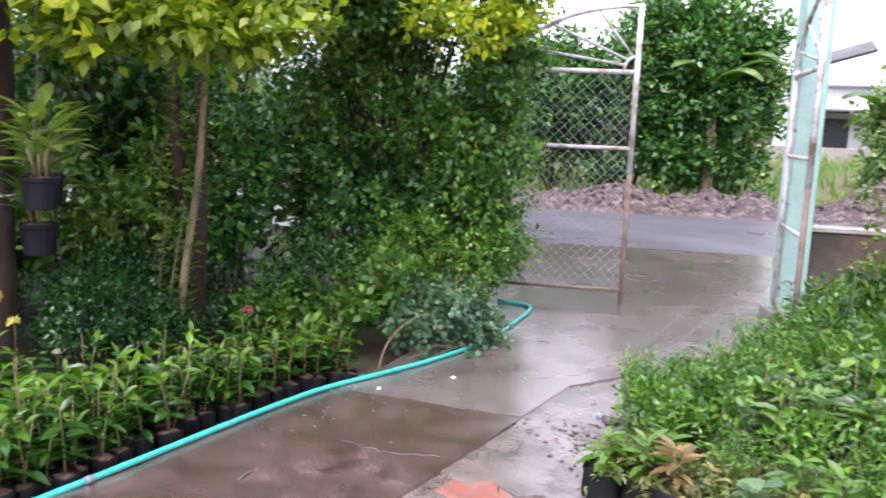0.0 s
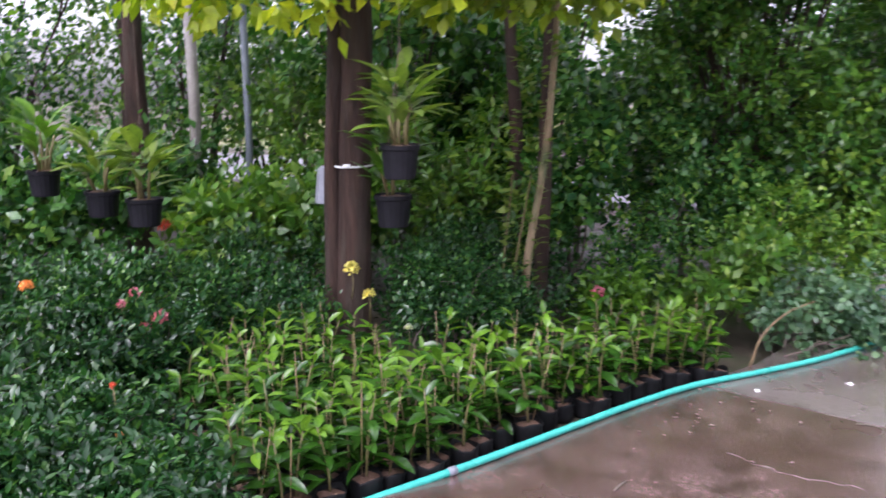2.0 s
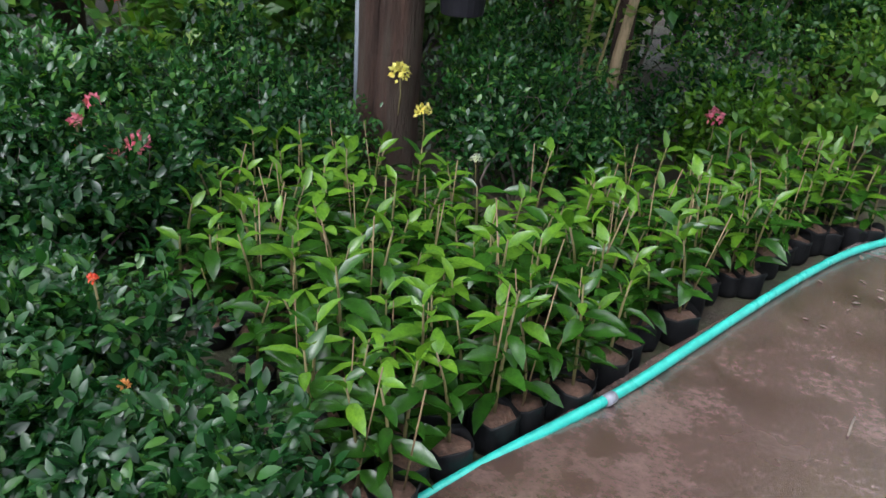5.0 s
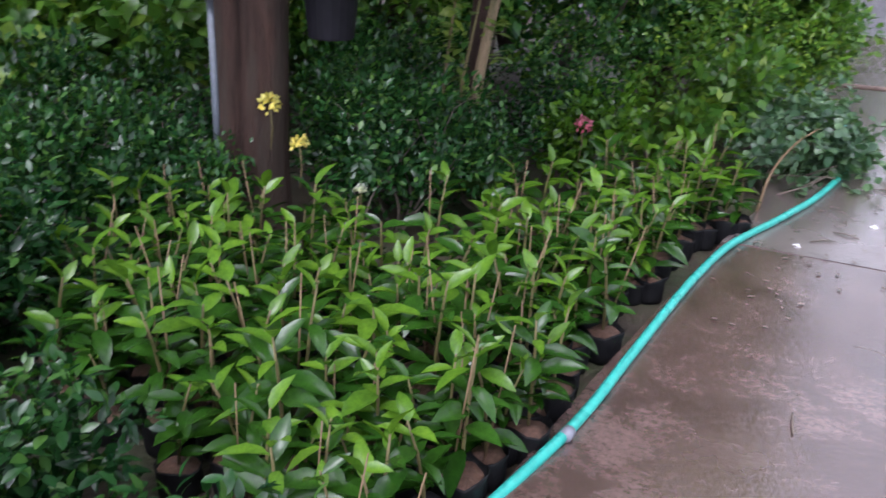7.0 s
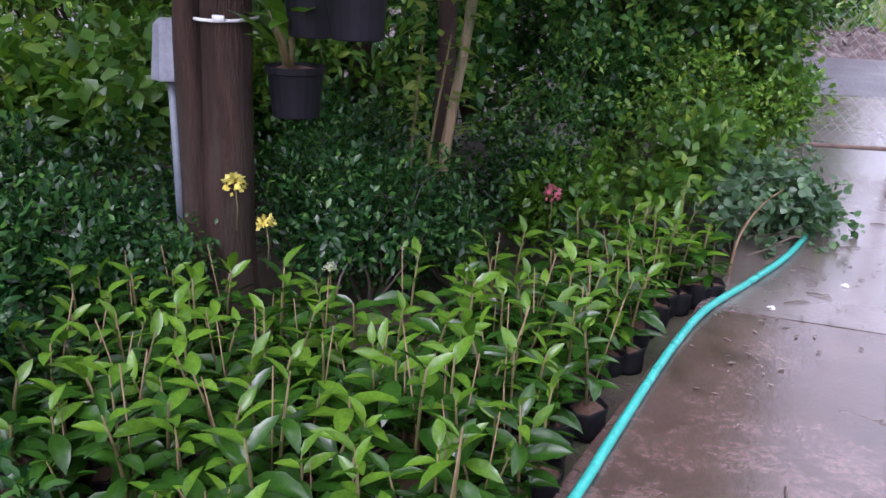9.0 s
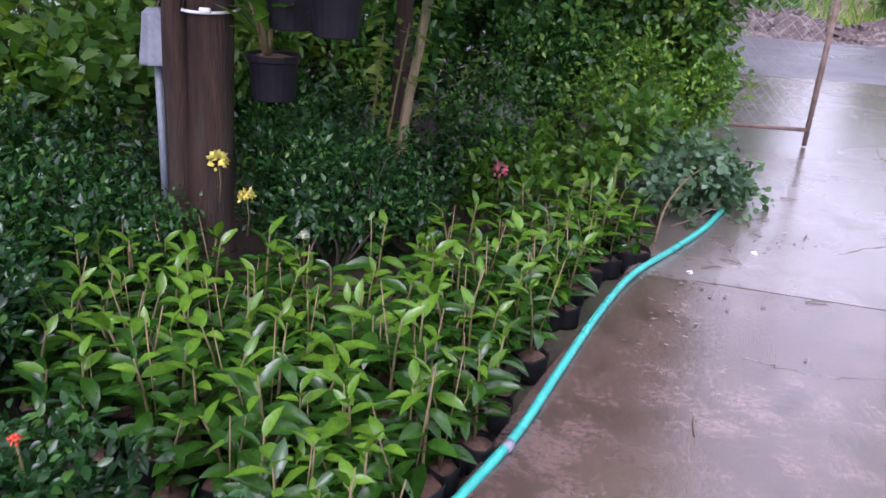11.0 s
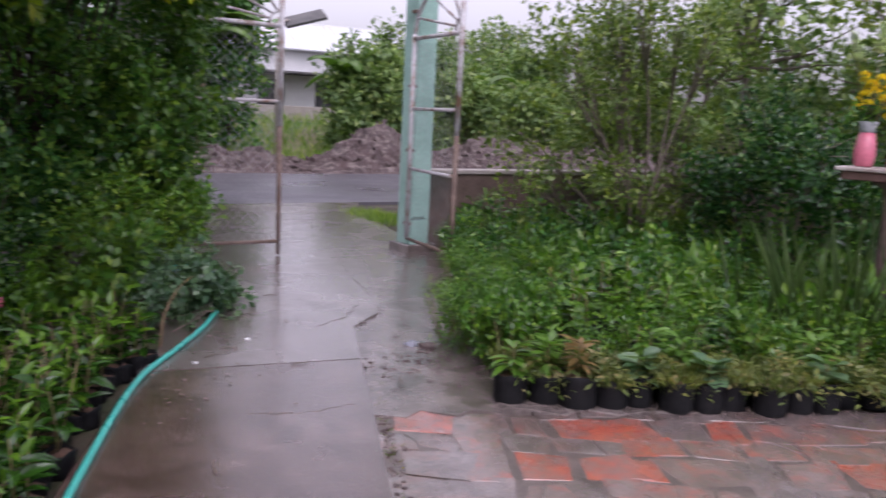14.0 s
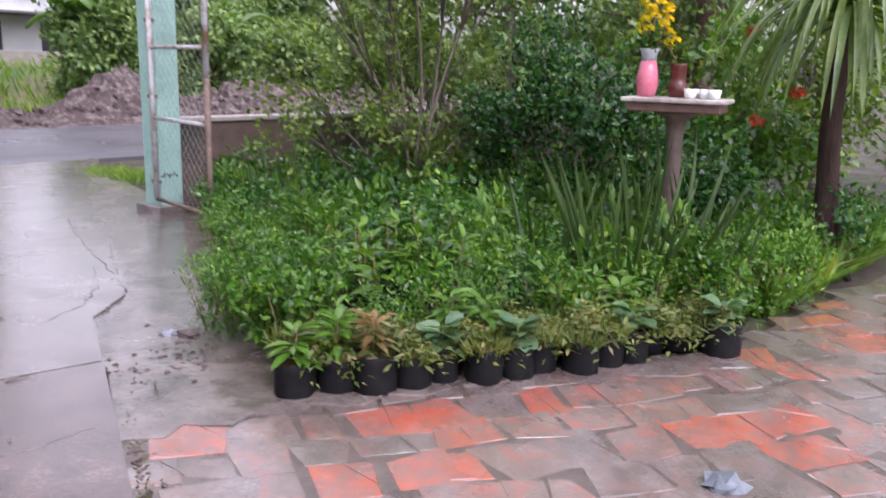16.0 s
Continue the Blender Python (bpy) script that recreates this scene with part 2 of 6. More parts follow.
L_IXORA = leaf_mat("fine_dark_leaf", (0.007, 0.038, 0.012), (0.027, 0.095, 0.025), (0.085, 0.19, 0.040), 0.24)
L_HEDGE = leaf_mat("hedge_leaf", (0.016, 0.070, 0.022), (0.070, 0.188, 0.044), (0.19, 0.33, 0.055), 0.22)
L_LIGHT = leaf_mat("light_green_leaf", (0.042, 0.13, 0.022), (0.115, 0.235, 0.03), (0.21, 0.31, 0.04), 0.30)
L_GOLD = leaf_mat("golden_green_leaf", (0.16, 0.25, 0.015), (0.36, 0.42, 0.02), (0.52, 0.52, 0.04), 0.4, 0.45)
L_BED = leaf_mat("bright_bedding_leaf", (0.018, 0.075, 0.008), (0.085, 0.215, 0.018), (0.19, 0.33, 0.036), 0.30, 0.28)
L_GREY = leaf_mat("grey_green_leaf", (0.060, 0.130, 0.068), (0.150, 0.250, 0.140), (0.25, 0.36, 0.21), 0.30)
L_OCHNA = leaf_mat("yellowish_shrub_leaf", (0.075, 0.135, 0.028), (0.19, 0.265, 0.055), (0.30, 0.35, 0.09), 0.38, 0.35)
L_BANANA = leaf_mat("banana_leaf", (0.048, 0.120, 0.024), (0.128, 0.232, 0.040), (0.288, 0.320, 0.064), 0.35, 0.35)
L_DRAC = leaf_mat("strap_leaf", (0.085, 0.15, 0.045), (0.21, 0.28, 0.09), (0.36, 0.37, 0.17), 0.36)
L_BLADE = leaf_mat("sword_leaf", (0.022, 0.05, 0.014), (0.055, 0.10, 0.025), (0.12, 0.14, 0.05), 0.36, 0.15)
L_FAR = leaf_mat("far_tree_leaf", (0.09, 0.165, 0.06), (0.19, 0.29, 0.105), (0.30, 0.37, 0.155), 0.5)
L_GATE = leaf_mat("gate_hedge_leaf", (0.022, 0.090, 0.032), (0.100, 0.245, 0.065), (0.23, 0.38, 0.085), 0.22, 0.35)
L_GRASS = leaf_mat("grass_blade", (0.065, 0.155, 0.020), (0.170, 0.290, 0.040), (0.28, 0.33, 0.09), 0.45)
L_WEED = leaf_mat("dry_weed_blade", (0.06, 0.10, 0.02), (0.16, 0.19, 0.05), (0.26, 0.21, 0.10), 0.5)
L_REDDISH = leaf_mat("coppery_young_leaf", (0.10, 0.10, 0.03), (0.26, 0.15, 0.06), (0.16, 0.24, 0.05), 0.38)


# ---- mesh helpers ----
def finish(bm, material, smooth=False, name="mesh"):
    me = bpy.data.meshes.new(name)
    bm.to_mesh(me)
    bm.free()
    me.materials.append(material)
    if smooth:
        me.shade_smooth()
    return me


def part(name, bm, material, parent, label="", smooth=True):
    """One mesh object, a part of the thing (or part) above it."""
    ob = new(name, finish(bm, material, smooth, name))
    ob.parent = parent
    return tagged(ob, label)


def part_mesh(name, me, parent, label=""):
    ob = new(name, me)
    ob.parent = parent
    return tagged(ob, label)


def thing(name, place, label, category, group="", turn=0.0, kind=""):
    ob = new(name)
    ob.empty_display_size = 0.1
    ob.matrix_basis = pose(*place, 0, 0, turn)
    return tagged(ob, label, category, group, kind)


def setting(name, bm, material, label, category, smooth=False):
    return tagged(new(name, finish(bm, material, smooth, name)), label, category, "", "structure")


def box(bm, centre, size, bevel=0.0, turn=0.0):
    made = bmesh.ops.create_cube(bm, size=1.0, matrix=pose(*centre, 0, 0, turn) @ Matrix.Diagonal((*size, 1)))
    if bevel:
        edges = list({e for v in made["verts"] for e in v.link_edges})
        bmesh.ops.bevel(bm, geom=edges, offset=bevel, segments=1, affect="EDGES")
    return bm


def tube(bm, points, radii, sides=7, cap=True):
    """A tapered tube through points; rings are set square to the run."""
    pts = [Vector(p) for p in points]
    if isinstance(radii, (int, float)):
        radii = [radii] * len(pts)
    rings, ref = [], Vector((0.31, 0.17, 0.93))
    for i, p in enumerate(pts):
        run = (pts[min(i + 1, len(pts) - 1)] - pts[max(i - 1, 0)]).normalized()
        if abs(run.dot(ref)) > 0.95:
            ref = Vector((0.9, 0.3, 0.1))
        a = (ref - run * ref.dot(run)).normalized()
        b = run.cross(a)
        ref = a
        rings.append([bm.verts.new(p + (a * math.cos(k * 2 * math.pi / sides) + b * math.sin(k * 2 * math.pi / sides)) * radii[i]) for k in range(sides)])
    for r0, r1 in zip(rings, rings[1:]):
        for k in range(sides):
            bm.faces.new((r0[k], r0[(k + 1) % sides], r1[(k + 1) % sides], r1[k]))
    if cap:
        bm.faces.new(rings[0][::-1])
        bm.faces.new(rings[-1])
    return bm


def lathe(bm, profile, sides=20, wobble=0.0, rng=None):
    """A turned shape from (radius, height) pairs about the z axis."""
    rings = []
    for r, z in profile:
        rings.append([bm.verts.new((r * (1 + (rng.uniform(-wobble, wobble) if rng is not None else 0)) * math.cos(k * 2 * math.pi / sides),
                                    r * math.sin(k * 2 * math.pi / sides), z)) for k in range(sides)])
    for r0, r1 in zip(rings, rings[1:]):
        for k in range(sides):
            bm.faces.new((r0[k], r0[(k + 1) % sides], r1[(k + 1) % sides], r1[k]))
    bm.faces.new(rings[0][::-1])
    bm.faces.new(rings[-1])
    return bm


def smooth_line(points, steps=6):
    """A Catmull-Rom line through points."""
    p = [Vector(q) for q in points]
    p = [p[0] * 2 - p[1]] + p + [p[-1] * 2 - p[-2]]
    out = []
    for a, b, c, d in zip(p, p[1:], p[2:], p[3:]):
        for k in range(steps):
            t = k / steps
            out.append(0.5 * (2 * b + (c - a) * t + (2 * a - 5 * b + 4 * c - d) * t * t + (3 * b - a - 3 * c + d) * t ** 3))
    return out + [p[-2]]


def slab_poly(bm, outline, top, bottom, bevel=0.01):
    """A flat slab with the given outline."""
    f = bm.faces.new([bm.verts.new((x, y, top)) for x, y in outline])
    ext = bmesh.ops.extrude_face_region(bm, geom=[f])
    for v in ext["geom"]:
        if isinstance(v, bmesh.types.BMVert):
            v.co.z = bottom
    bmesh.ops.recalc_face_normals(bm, faces=bm.faces)
    if bevel:
        bmesh.ops.bevel(bm, geom=[e for e in bm.edges if all(abs(v.co.z - top) < 1e-5 for v in e.verts)], offset=bevel, segments=2, affect="EDGES")
    return bm


# leaf outlines: along +y, length 1, folded along the midrib
def leaf_shape(width=0.4, fold=0.12, droop=0.18, steps=1):
    ys = [0.45] if steps == 1 else [0.22, 0.5, 0.78]
    ws = [0.5 * width] if steps == 1 else [0.36 * width, 0.5 * width, 0.33 * width]
    verts, tris = [(0, 0, 0)], []
    for y, w in zip(ys, ws):
        z = -droop * y * y
        verts += [(-w, y, z + fold * w * 2), (0, y, z), (w, y, z + fold * w * 2)]
    verts.append((0, 1, -droop))
    n = len(ys)
    tris += [(0, 2, 1), (0, 3, 2)]
    for i in range(n - 1):
        a = 1 + 3 * i
        for k in (0, 1):
            tris += [(a + k, a + k + 1, a + k + 4), (a + k, a + k + 4, a + k + 3)]
    a, tip = 1 + 3 * (n - 1), 1 + 3 * n
    tris += [(a, a + 1, tip), (a + 1, a + 2, tip)]
    return np.array(verts, float), np.array(tris, int)


SMALL_LEAF = leaf_shape(0.5, 0.14, 0.1)
OVAL_LEAF = leaf_shape(0.62, 0.10, 0.15)
LONG_LEAF = leaf_shape(0.36, 0.16, 0.25, 3)
ROUND_LEAF = leaf_shape(0.9, 0.10, 0.12, 3)
IXORA_LEAF = leaf_shape(0.46, 0.14, 0.22, 3)
NARROW_LEAF = leaf_shape(0.24, 0.2, 0.2)
PETAL = leaf_shape(0.7, 0.05, 0.2)


def leaf_cloud(shape, pos, along, up, length, material, name="foliage"):
    """One mesh of many leaves: a leaf at each pos, running along, facing up."""
    verts, tris = shape
    y = along / np.maximum(np.linalg.norm(along, axis=1, keepdims=True), 1e-6)
    x = np.cross(y, up)
    x /= np.maximum(np.linalg.norm(x, axis=1, keepdims=True), 1e-6)
    z = np.cross(x, y)
    L = np.asarray(length).reshape(-1, 1, 1)
    co = pos[:, None, :] + L * (verts[None, :, 0:1] * x[:, None, :] + verts[None, :, 1:2] * y[:, None, :] + verts[None, :, 2:3] * z[:, None, :])
    n, k = len(pos), len(verts)
    idx = (tris[None] + (np.arange(n) * k)[:, None, None]).reshape(-1)
    me = bpy.data.meshes.new(name)
    me.vertices.add(n * k)
    me.vertices.foreach_set("co", co.reshape(-1))
    me.loops.add(len(idx))
    me.loops.foreach_set("vertex_index", idx)
    me.polygons.add(len(idx) // 3)
    me.polygons.foreach_set("loop_start", np.arange(0, len(idx), 3))
    me.update(calc_edges=True)
    me.materials.append(material)
    me.shade_smooth()
    return me


def scatter_leaves(parent, shape, pos, along, up, length, material, name="leaf"):
    """Single leaves, each a part of its own, on one shared mesh."""
    me = leaf_cloud(shape, np.zeros((1, 3)), np.array([[0, 1.0, 0]]), np.array([[0, 0, 1.0]]), [1.0], material, name)
    for p, a, u, L in zip(pos, along, up, length):
        y = Vector(a).normalized()
        x = y.cross(Vector(u)).normalized()
        ob = part_mesh(name, me, parent)
        ob.matrix_basis = Matrix.LocRotScale(Vector(p), Matrix((x, y, x.cross(y))).transposed().to_quaternion(), (L, L, L))


def crown_points(rng, blobs, count, leaf, per=9, shell=0.28, rag=0.35, lift=0.5, hang=0.0):
    """Leaves in twig clumps over uneven rounded masses. blobs: (x, y, z, rx, ry, rz)."""
    blobs = np.array(blobs, float)
    area = (blobs[:, 3] * blobs[:, 4] + blobs[:, 4] * blobs[:, 5] + blobs[:, 3] * blobs[:, 5])
    clumps = max(1, count // per)
    tries = int(clumps * 1.45) if clumps > 40 else clumps
    pick = rng.choice(len(blobs), tries, p=area / area.sum())
    d = rng.normal(size=(tries, 3))
    d /= np.linalg.norm(d, axis=1, keepdims=True)
    # leave hollows: keep the places where a coarse noise is highest
    rough_place = blobs[pick, :3] + d * blobs[pick, 3:]
    coarse = 2.2 / max(0.25, float(np.median(blobs[:, 3])))
    field = np.array([noise.noise(Vector(q) * coarse * 0.45) for q in rough_place])
    kept = np.sort(np.argsort(field)[tries - clumps:])
    pick, d = pick[kept], d[kept]
    wave = np.array([noise.noise(Vector(v) * 2.3 + Vector((b * 7.1, b * 3.3, 1.7))) for v, b in zip(d, pick)])
    r = (1 - np.abs(rng.normal(size=clumps)) * shell) * (1 + rag * wave)
    r = np.clip(r, 0.05, 1.4)
    centre = blobs[pick, :3] + d * r[:, None] * blobs[pick, 3:]
    c = np.repeat(centre, per, axis=0)
    out = np.repeat(d, per, axis=0)
    twig = out * 0.7 + np.array([0, 0, lift - hang]) + np.repeat(rng.normal(size=(clumps, 3)) * 0.35, per, axis=0)
    twig /= np.linalg.norm(twig, axis=1, keepdims=True)
    n = len(c)
    s = rng.uniform(-1.6, 1.6, n)[:, None] * leaf
    side = rng.normal(size=(n, 3))
    along = twig * 0.55 + side * 0.75
    up = np.array([0, 0, 1.0]) * 0.8 + out * 0.5 + rng.normal(size=(n, 3)) * 0.35
    return c + twig * s + side * leaf * 0.25, along, up, leaf * rng.uniform(0.6, 1.25, n)


def limbs(bm, rng, base, blobs, r0, fork=0.35, sides=7, twigs=2):
    """Boughs that run from the base up into each mass of leaves."""
    base = Vector(base)
    for b in blobs:
        end = Vector(b[:3])
        mid = base.lerp(end, fork) + Vector((rng.normal() * 0.08, rng.normal() * 0.08, 0.15 * (end.z - base.z)))
        line = smooth_line([base, mid, end], 4)
        tube(bm, line, [r0 * (1 - 0.8 * i / (len(line) - 1)) for i in range(len(line))], sides)
        for _ in range(twigs):
            d = Vector(rng.normal(size=3)).normalized()
            tip = end + Vector((d.x * b[3], d.y * b[4], abs(d.z) * b[5])) * 0.85
            tube(bm, [mid.lerp(end, 0.5), end.lerp(tip, 0.4) + Vector((0, 0, 0.03)), tip], [r0 * 0.35, r0 * 0.22, r0 * 0.08], 5)
    return bm


def shrub(name, place, blobs, count, leaf, material, label, category="shrub", seed=1, shape=SMALL_LEAF, stem=0.015, stem_mat=None, group="", per=9, shell=0.28, rag=0.35, lift=0.5, hang=0.0, twigs=2):
    rng = np.random.default_rng(seed)
    ob = thing(name, place, label, category, group)
    bm = bmesh.new()
    limbs(bm, rng, (0, 0, -0.02), blobs, stem, twigs=twigs)
    part("branching", bm, stem_mat or M_TWIG, ob)
    part_mesh("foliage", leaf_cloud(shape, *crown_points(rng, blobs, count, leaf, per, shell, rag, lift, hang), material), ob)
    SHRUBS.append(ob)
    return ob


def tree(name, place, trunk, r, blobs, count, leaf, leaf_material, bark, label, seed=1, shape=OVAL_LEAF, group="", per=10, hang=0.0, shell=0.3, twigs=3, category="tree"):
    """trunk: points of the stem's line, from the root up, from the place."""
    rng = np.random.default_rng(seed)
    ob = thing(name, place, label, category, group)
    bm = bmesh.new()
    line = smooth_line(trunk, 9)
    n = len(line) - 1
    tube(bm, line, [r * (1.25 if i == 0 else 1.08 if i == 1 else 1.0) * (1 - 0.45 * i / n) for i in range(n + 1)], 18)
    for v in bm.verts:
        c = v.co
        k = noise.noise(Vector((c.x * 9 / max(r, 0.03) * 0.1, c.y * 9 / max(r, 0.03) * 0.1, c.z * 1.4 + seed)))
        v.co += noise.noise_vector(Vector((c.x * 6, c.y * 6, c.z * 2 + seed))) * 0.16 * r + Vector((c.x, c.y, 0)).normalized() * 0.10 * r * k
    part("trunk", bm, bark, ob)
    bm = bmesh.new()
    limbs(bm, rng, trunk[-1], blobs, r * 0.5, twigs=twigs)
    part("bough_frame", bm, bark, ob)
    part_mesh("crown", leaf_cloud(shape, *crown_points(rng, blobs, count, leaf, per, shell, 0.4, 0.4, hang), leaf_material), ob)
    return ob


# ---- the ground, road, path and walls ----
bm = bmesh.new()
bmesh.ops.create_grid(bm, x_segments=40, y_segments=40, size=300)
for v in bm.verts:
    v.co.z = -0.05
setting("ground", bm, M_SOIL, "dark damp garden soil reaching to the horizon", "ground")

bm = bmesh.new()
slab_poly(bm, [(-160, 12.6), (160, 12.6), (160, 17.6), (-160, 17.6)], -0.005, -0.2, 0.0)
setting("road", bm, M_ROAD, "damp blue-grey asphalt lane beyond the gate", "road")

bm = bmesh.new()
slab_poly(bm, [(-0.61, 5.62), (-1.25, 4.05), (-2.6, 0.75), (-3.72, 0.75), (-2.588, 3.7), (-2.2, 4.7), (-1.72, 5.83)], 0.0, -0.1, 0.004)
setting("path_slab", bm, M_PATH, "wet brown concrete path slab with a straight edge", "path")
bm = bmesh.new()
slab_poly(bm, [(-0.612, 5.625), (-1.722, 5.836), (-1.5, 6.3), (-1.3, 7.2), (-1.5, 9.2), (-2.2, 12.59), (2.75, 12.59), (2.31, 11.74), (1.4, 10.12),
               (0.95, 8.9), (0.56, 7.88), (0.22, 7.1), (-0.04, 6.52), (-0.36, 6.24)], 0.0, -0.1, 0.005)
setting("path_gateway", bm, M_DRIVE, "wet concrete driveway running out through the gate", "path")
bm = bmesh.new()
slab_poly(bm, [(-0.63, 5.55), (-0.92, 4.87), (-0.80, 4.78), (-0.70, 4.83), (-0.58, 4.70), (-0.47, 4.74), (-0.36, 4.61), (-0.25, 4.66), (-0.12, 4.51), (0.02, 4.53), (0.12, 4.41), (0.3, 4.38), (0.42, 4.29), (0.6, 4.25), (0.9, 5.2), (1.5, 7.6), (1.75, 9.4), (2.4, 11.9), (1.0, 11.2), (0.5, 8.9), (0.2, 7.9), (-0.4, 6.8), (-0.7, 5.9)], -0.007, -0.1, 0.004)
bmesh.ops.triangulate(bm, faces=bm.faces)
setting("path_apron", bm, M_APRON, "rough muddy concrete strip beside the path", "path")

bm = bmesh.new()
box(bm, (8.7, 8.80, 0.33), (14.2, 0.14, 0.82), 0.006)
wall = setting("wall_boundary", bm, M_WALL, "low brown stained boundary wall beside the gate", "wall")
bm = bmesh.new()
box(bm, (8.7, 8.80, 0.76), (14.3, 0.18, 0.045), 0.008)
part("wall_cap", bm, M_CAP, wall, "pale weathered cement cap", False)

# ---- the gateway ----
def chain_link(bm, w, z0, z1, cell=0.085, r=0.0014):
    """Diamond mesh in the xz plane from x 0 to w."""
    h = z1 - z0
    step = cell
    k = -h
    while k < w:
        a, b = max(0.0, k), min(w, k + h)
        if b > a:
            tube(bm, [(a, 0.003, z0 + a - k), (b, 0.003, z0 + b - k)], r, 3, False)
            tube(bm, [(a, -0.003, z1 - (a - k)), (b, -0.003, z1 - (b - k))], r, 3, False)
        k += step
    return bm


def gate_leaf(place, turn, w, bars, label, spoke_count=3):
    """Leaf in its xz plane; the hinge at x 0, the meeting stile at x w."""
    ob = thing("gate_leaf", place, label, "gate", "entrance gate leaves", turn)
    top = bars[-1]
    crown_z = top + 0.56
    bm = bmesh.new()
    tube(bm, [(w, 0, 1.15), (w, 0, crown_z)], 0.024, 10)
    part("meeting_stile", bm, M_STEEL, ob, "pale painted steel tube")
    bm = bmesh.new()
    tube(bm, [(w, 0, -0.02 + 0.03), (w, 0, 0.5), (w, 0, 1.16)], [0.018, 0.022, 0.022], 10)
    tube(bm, [(w - 0.03, 0.012, 0.85), (w - 0.035, 0.015, 1.0), (w - 0.01, 0.02, 1.12)], 0.007, 6)
    part("lower_stile", bm, M_RUST, ob, "rusted lower tube with a drop bolt")
    bm = bmesh.new()
    tube(bm, [(0, 0, bars[0]), (0, 0, top + 0.04)], 0.022, 10)
    part("hinge_stile", bm, M_STEEL, ob)
    for z in bars:
        bm = bmesh.new()
        tube(bm, [(0, 0, z), (w, 0, z)], 0.016 if z != top else 0.02, 8)
        part("rail", bm, M_STEEL if z > 0.5 else M_RUST, ob)
    bm = bmesh.new()
    arc = [(w - w * math.sin(a), 0, top + 0.54 * math.cos(a)) for a in [i * math.pi / 2 / 14 for i in range(15)]]
    tube(bm, arc, 0.018, 8)
    part("arch", bm, M_STEEL, ob, "curved arch tube")
    bm = bmesh.new()
    tube(bm, [(w - 0.11 * math.sin(a), 0, top + 0.02 + 0.11 * math.cos(a)) for a in [i * math.pi / 2 / 6 for i in range(7)]], 0.013, 6)
    part("hub", bm, M_STEEL, ob)
    for i in range(spoke_count):
        a = (0.22 + 0.28 * i) * math.pi / 2 if spoke_count == 3 else (i + 1) / (spoke_count + 1) * math.pi / 2
        bm = bmesh.new()
        tube(bm, [(w - 0.11 * math.sin(a), 0, top + 0.02 + 0.11 * math.cos(a)), (w - w * math.sin(a), 0, top + 0.54 * math.cos(a))], 0.012, 6)
        part("spoke", bm, M_STEEL, ob)
    bm = bmesh.new()
    chain_link(bm, w, bars[0], top)
    part("chain_link", bm, M_WIRE, ob, "galvanised diamond wire mesh")
    return ob


gate_leaf((-0.98, 8.72, 0), 0, 1.045, [0.13, 1.36, 2.0], "small open gate leaf of pale steel and wire mesh")
LEAF2 = math.degrees(math.atan2(7.68 - 8.60, 1.24 - 1.315))
gate_leaf((1.315, 8.60, 0), LEAF2, 0.925, [0.13, 0.80, 1.36, 2.0], "open gate leaf of steel tube and wire mesh beside the pillar")

pillar = thing("gate_pillar", (1.45, 8.72, -0.05), "square pale green painted concrete gate pillar", "pillar", turn=4)
bm = bmesh.new()
box(bm, (0, 0, 1.75), (0.225, 0.225, 3.5), 0.012)
part("shaft", bm, M_PILLAR, pillar, smooth=False)
for z in (0.32, 1.02, 1.62, 2.3):
    bm = bmesh.new()
    box(bm, (-0.12, -0.08, z), (0.04, 0.10, 0.03), 0.004)
    part("hinge_lug", bm, M_RUST, pillar, "dark rusted hinge lug", False)
bm = bmesh.new()
box(bm, (0, 0, 0.06), (0.34, 0.34, 0.12), 0.01)
part("plinth", bm, M_APRON, pillar, "muddy concrete footing", False)
bm = bmesh.new()
for i in range(7):
    box(bm, (-0.09 + 0.024 * i, -0.1135, 0.36 + 0.008 * (i % 3)), (0.014, 0.004, 0.035 if i % 2 else 0.022), 0.0)
part("scribble", bm, M_DARK, pillar, "small dark painted mark", False)
bm = bmesh.new()
box(bm, (0, 0, 1.35), (0.14, 0.14, 2.8), 0.01)
tagged(new("gate_post", finish(bm, M_CAP, False)), "grey concrete gate post half hidden in the hedge", "post").location = (-1.16, 8.86, -0.05)

# ---- the garden hose along the path ----
hose = thing("garden_hose", (0, 0, 0), "turquoise rubber garden hose lying along the wet path", "hose")
bm = bmesh.new()
HOSE = [(-3.0, 2.6), (-2.66, 3.5), (-2.46, 4.0), (-2.27, 4.43), (-2.13, 4.79), (-2.0, 5.13), (-1.87, 5.45), (-1.71, 5.78), (-1.45, 6.16), (-1.2, 6.56), (-0.95, 7.1), (-0.79, 7.75), (-0.72, 8.3), (-1.0, 8.45)]
tube(bm, smooth_line([(x + (0.02 if y > 4.3 else -0.018), y, 0.016 if y > 4.3 else -0.012) for x, y in HOSE], 6), 0.0145, 10)
part("tube", bm, M_HOSE, hose)
bm = bmesh.new()
tube(bm, [(-2.272, 4.37, 0.018), (-2.26, 4.398, 0.018)], 0.0165, 10)
part("splice", bm, M_COVER, hose, "pale taped splice")

# ---- seedling bags on the left of the path ----
LEAF_MESHES = []
for k, (w, fold, droop) in enumerate([(0.40, 0.24, 0.26), (0.44, 0.18, 0.40), (0.36, 0.28, 0.16)]):
    v, t = leaf_shape(w, fold, droop, 3)
    for m in (L_SEED, L_SEEDNEW):
        LEAF_MESHES.append(leaf_cloud((v, t), np.zeros((1, 3)), np.array([[0, 1.0, 0]]), np.array([[0, 0, 1.0]]), [1.0], m, "leaf"))


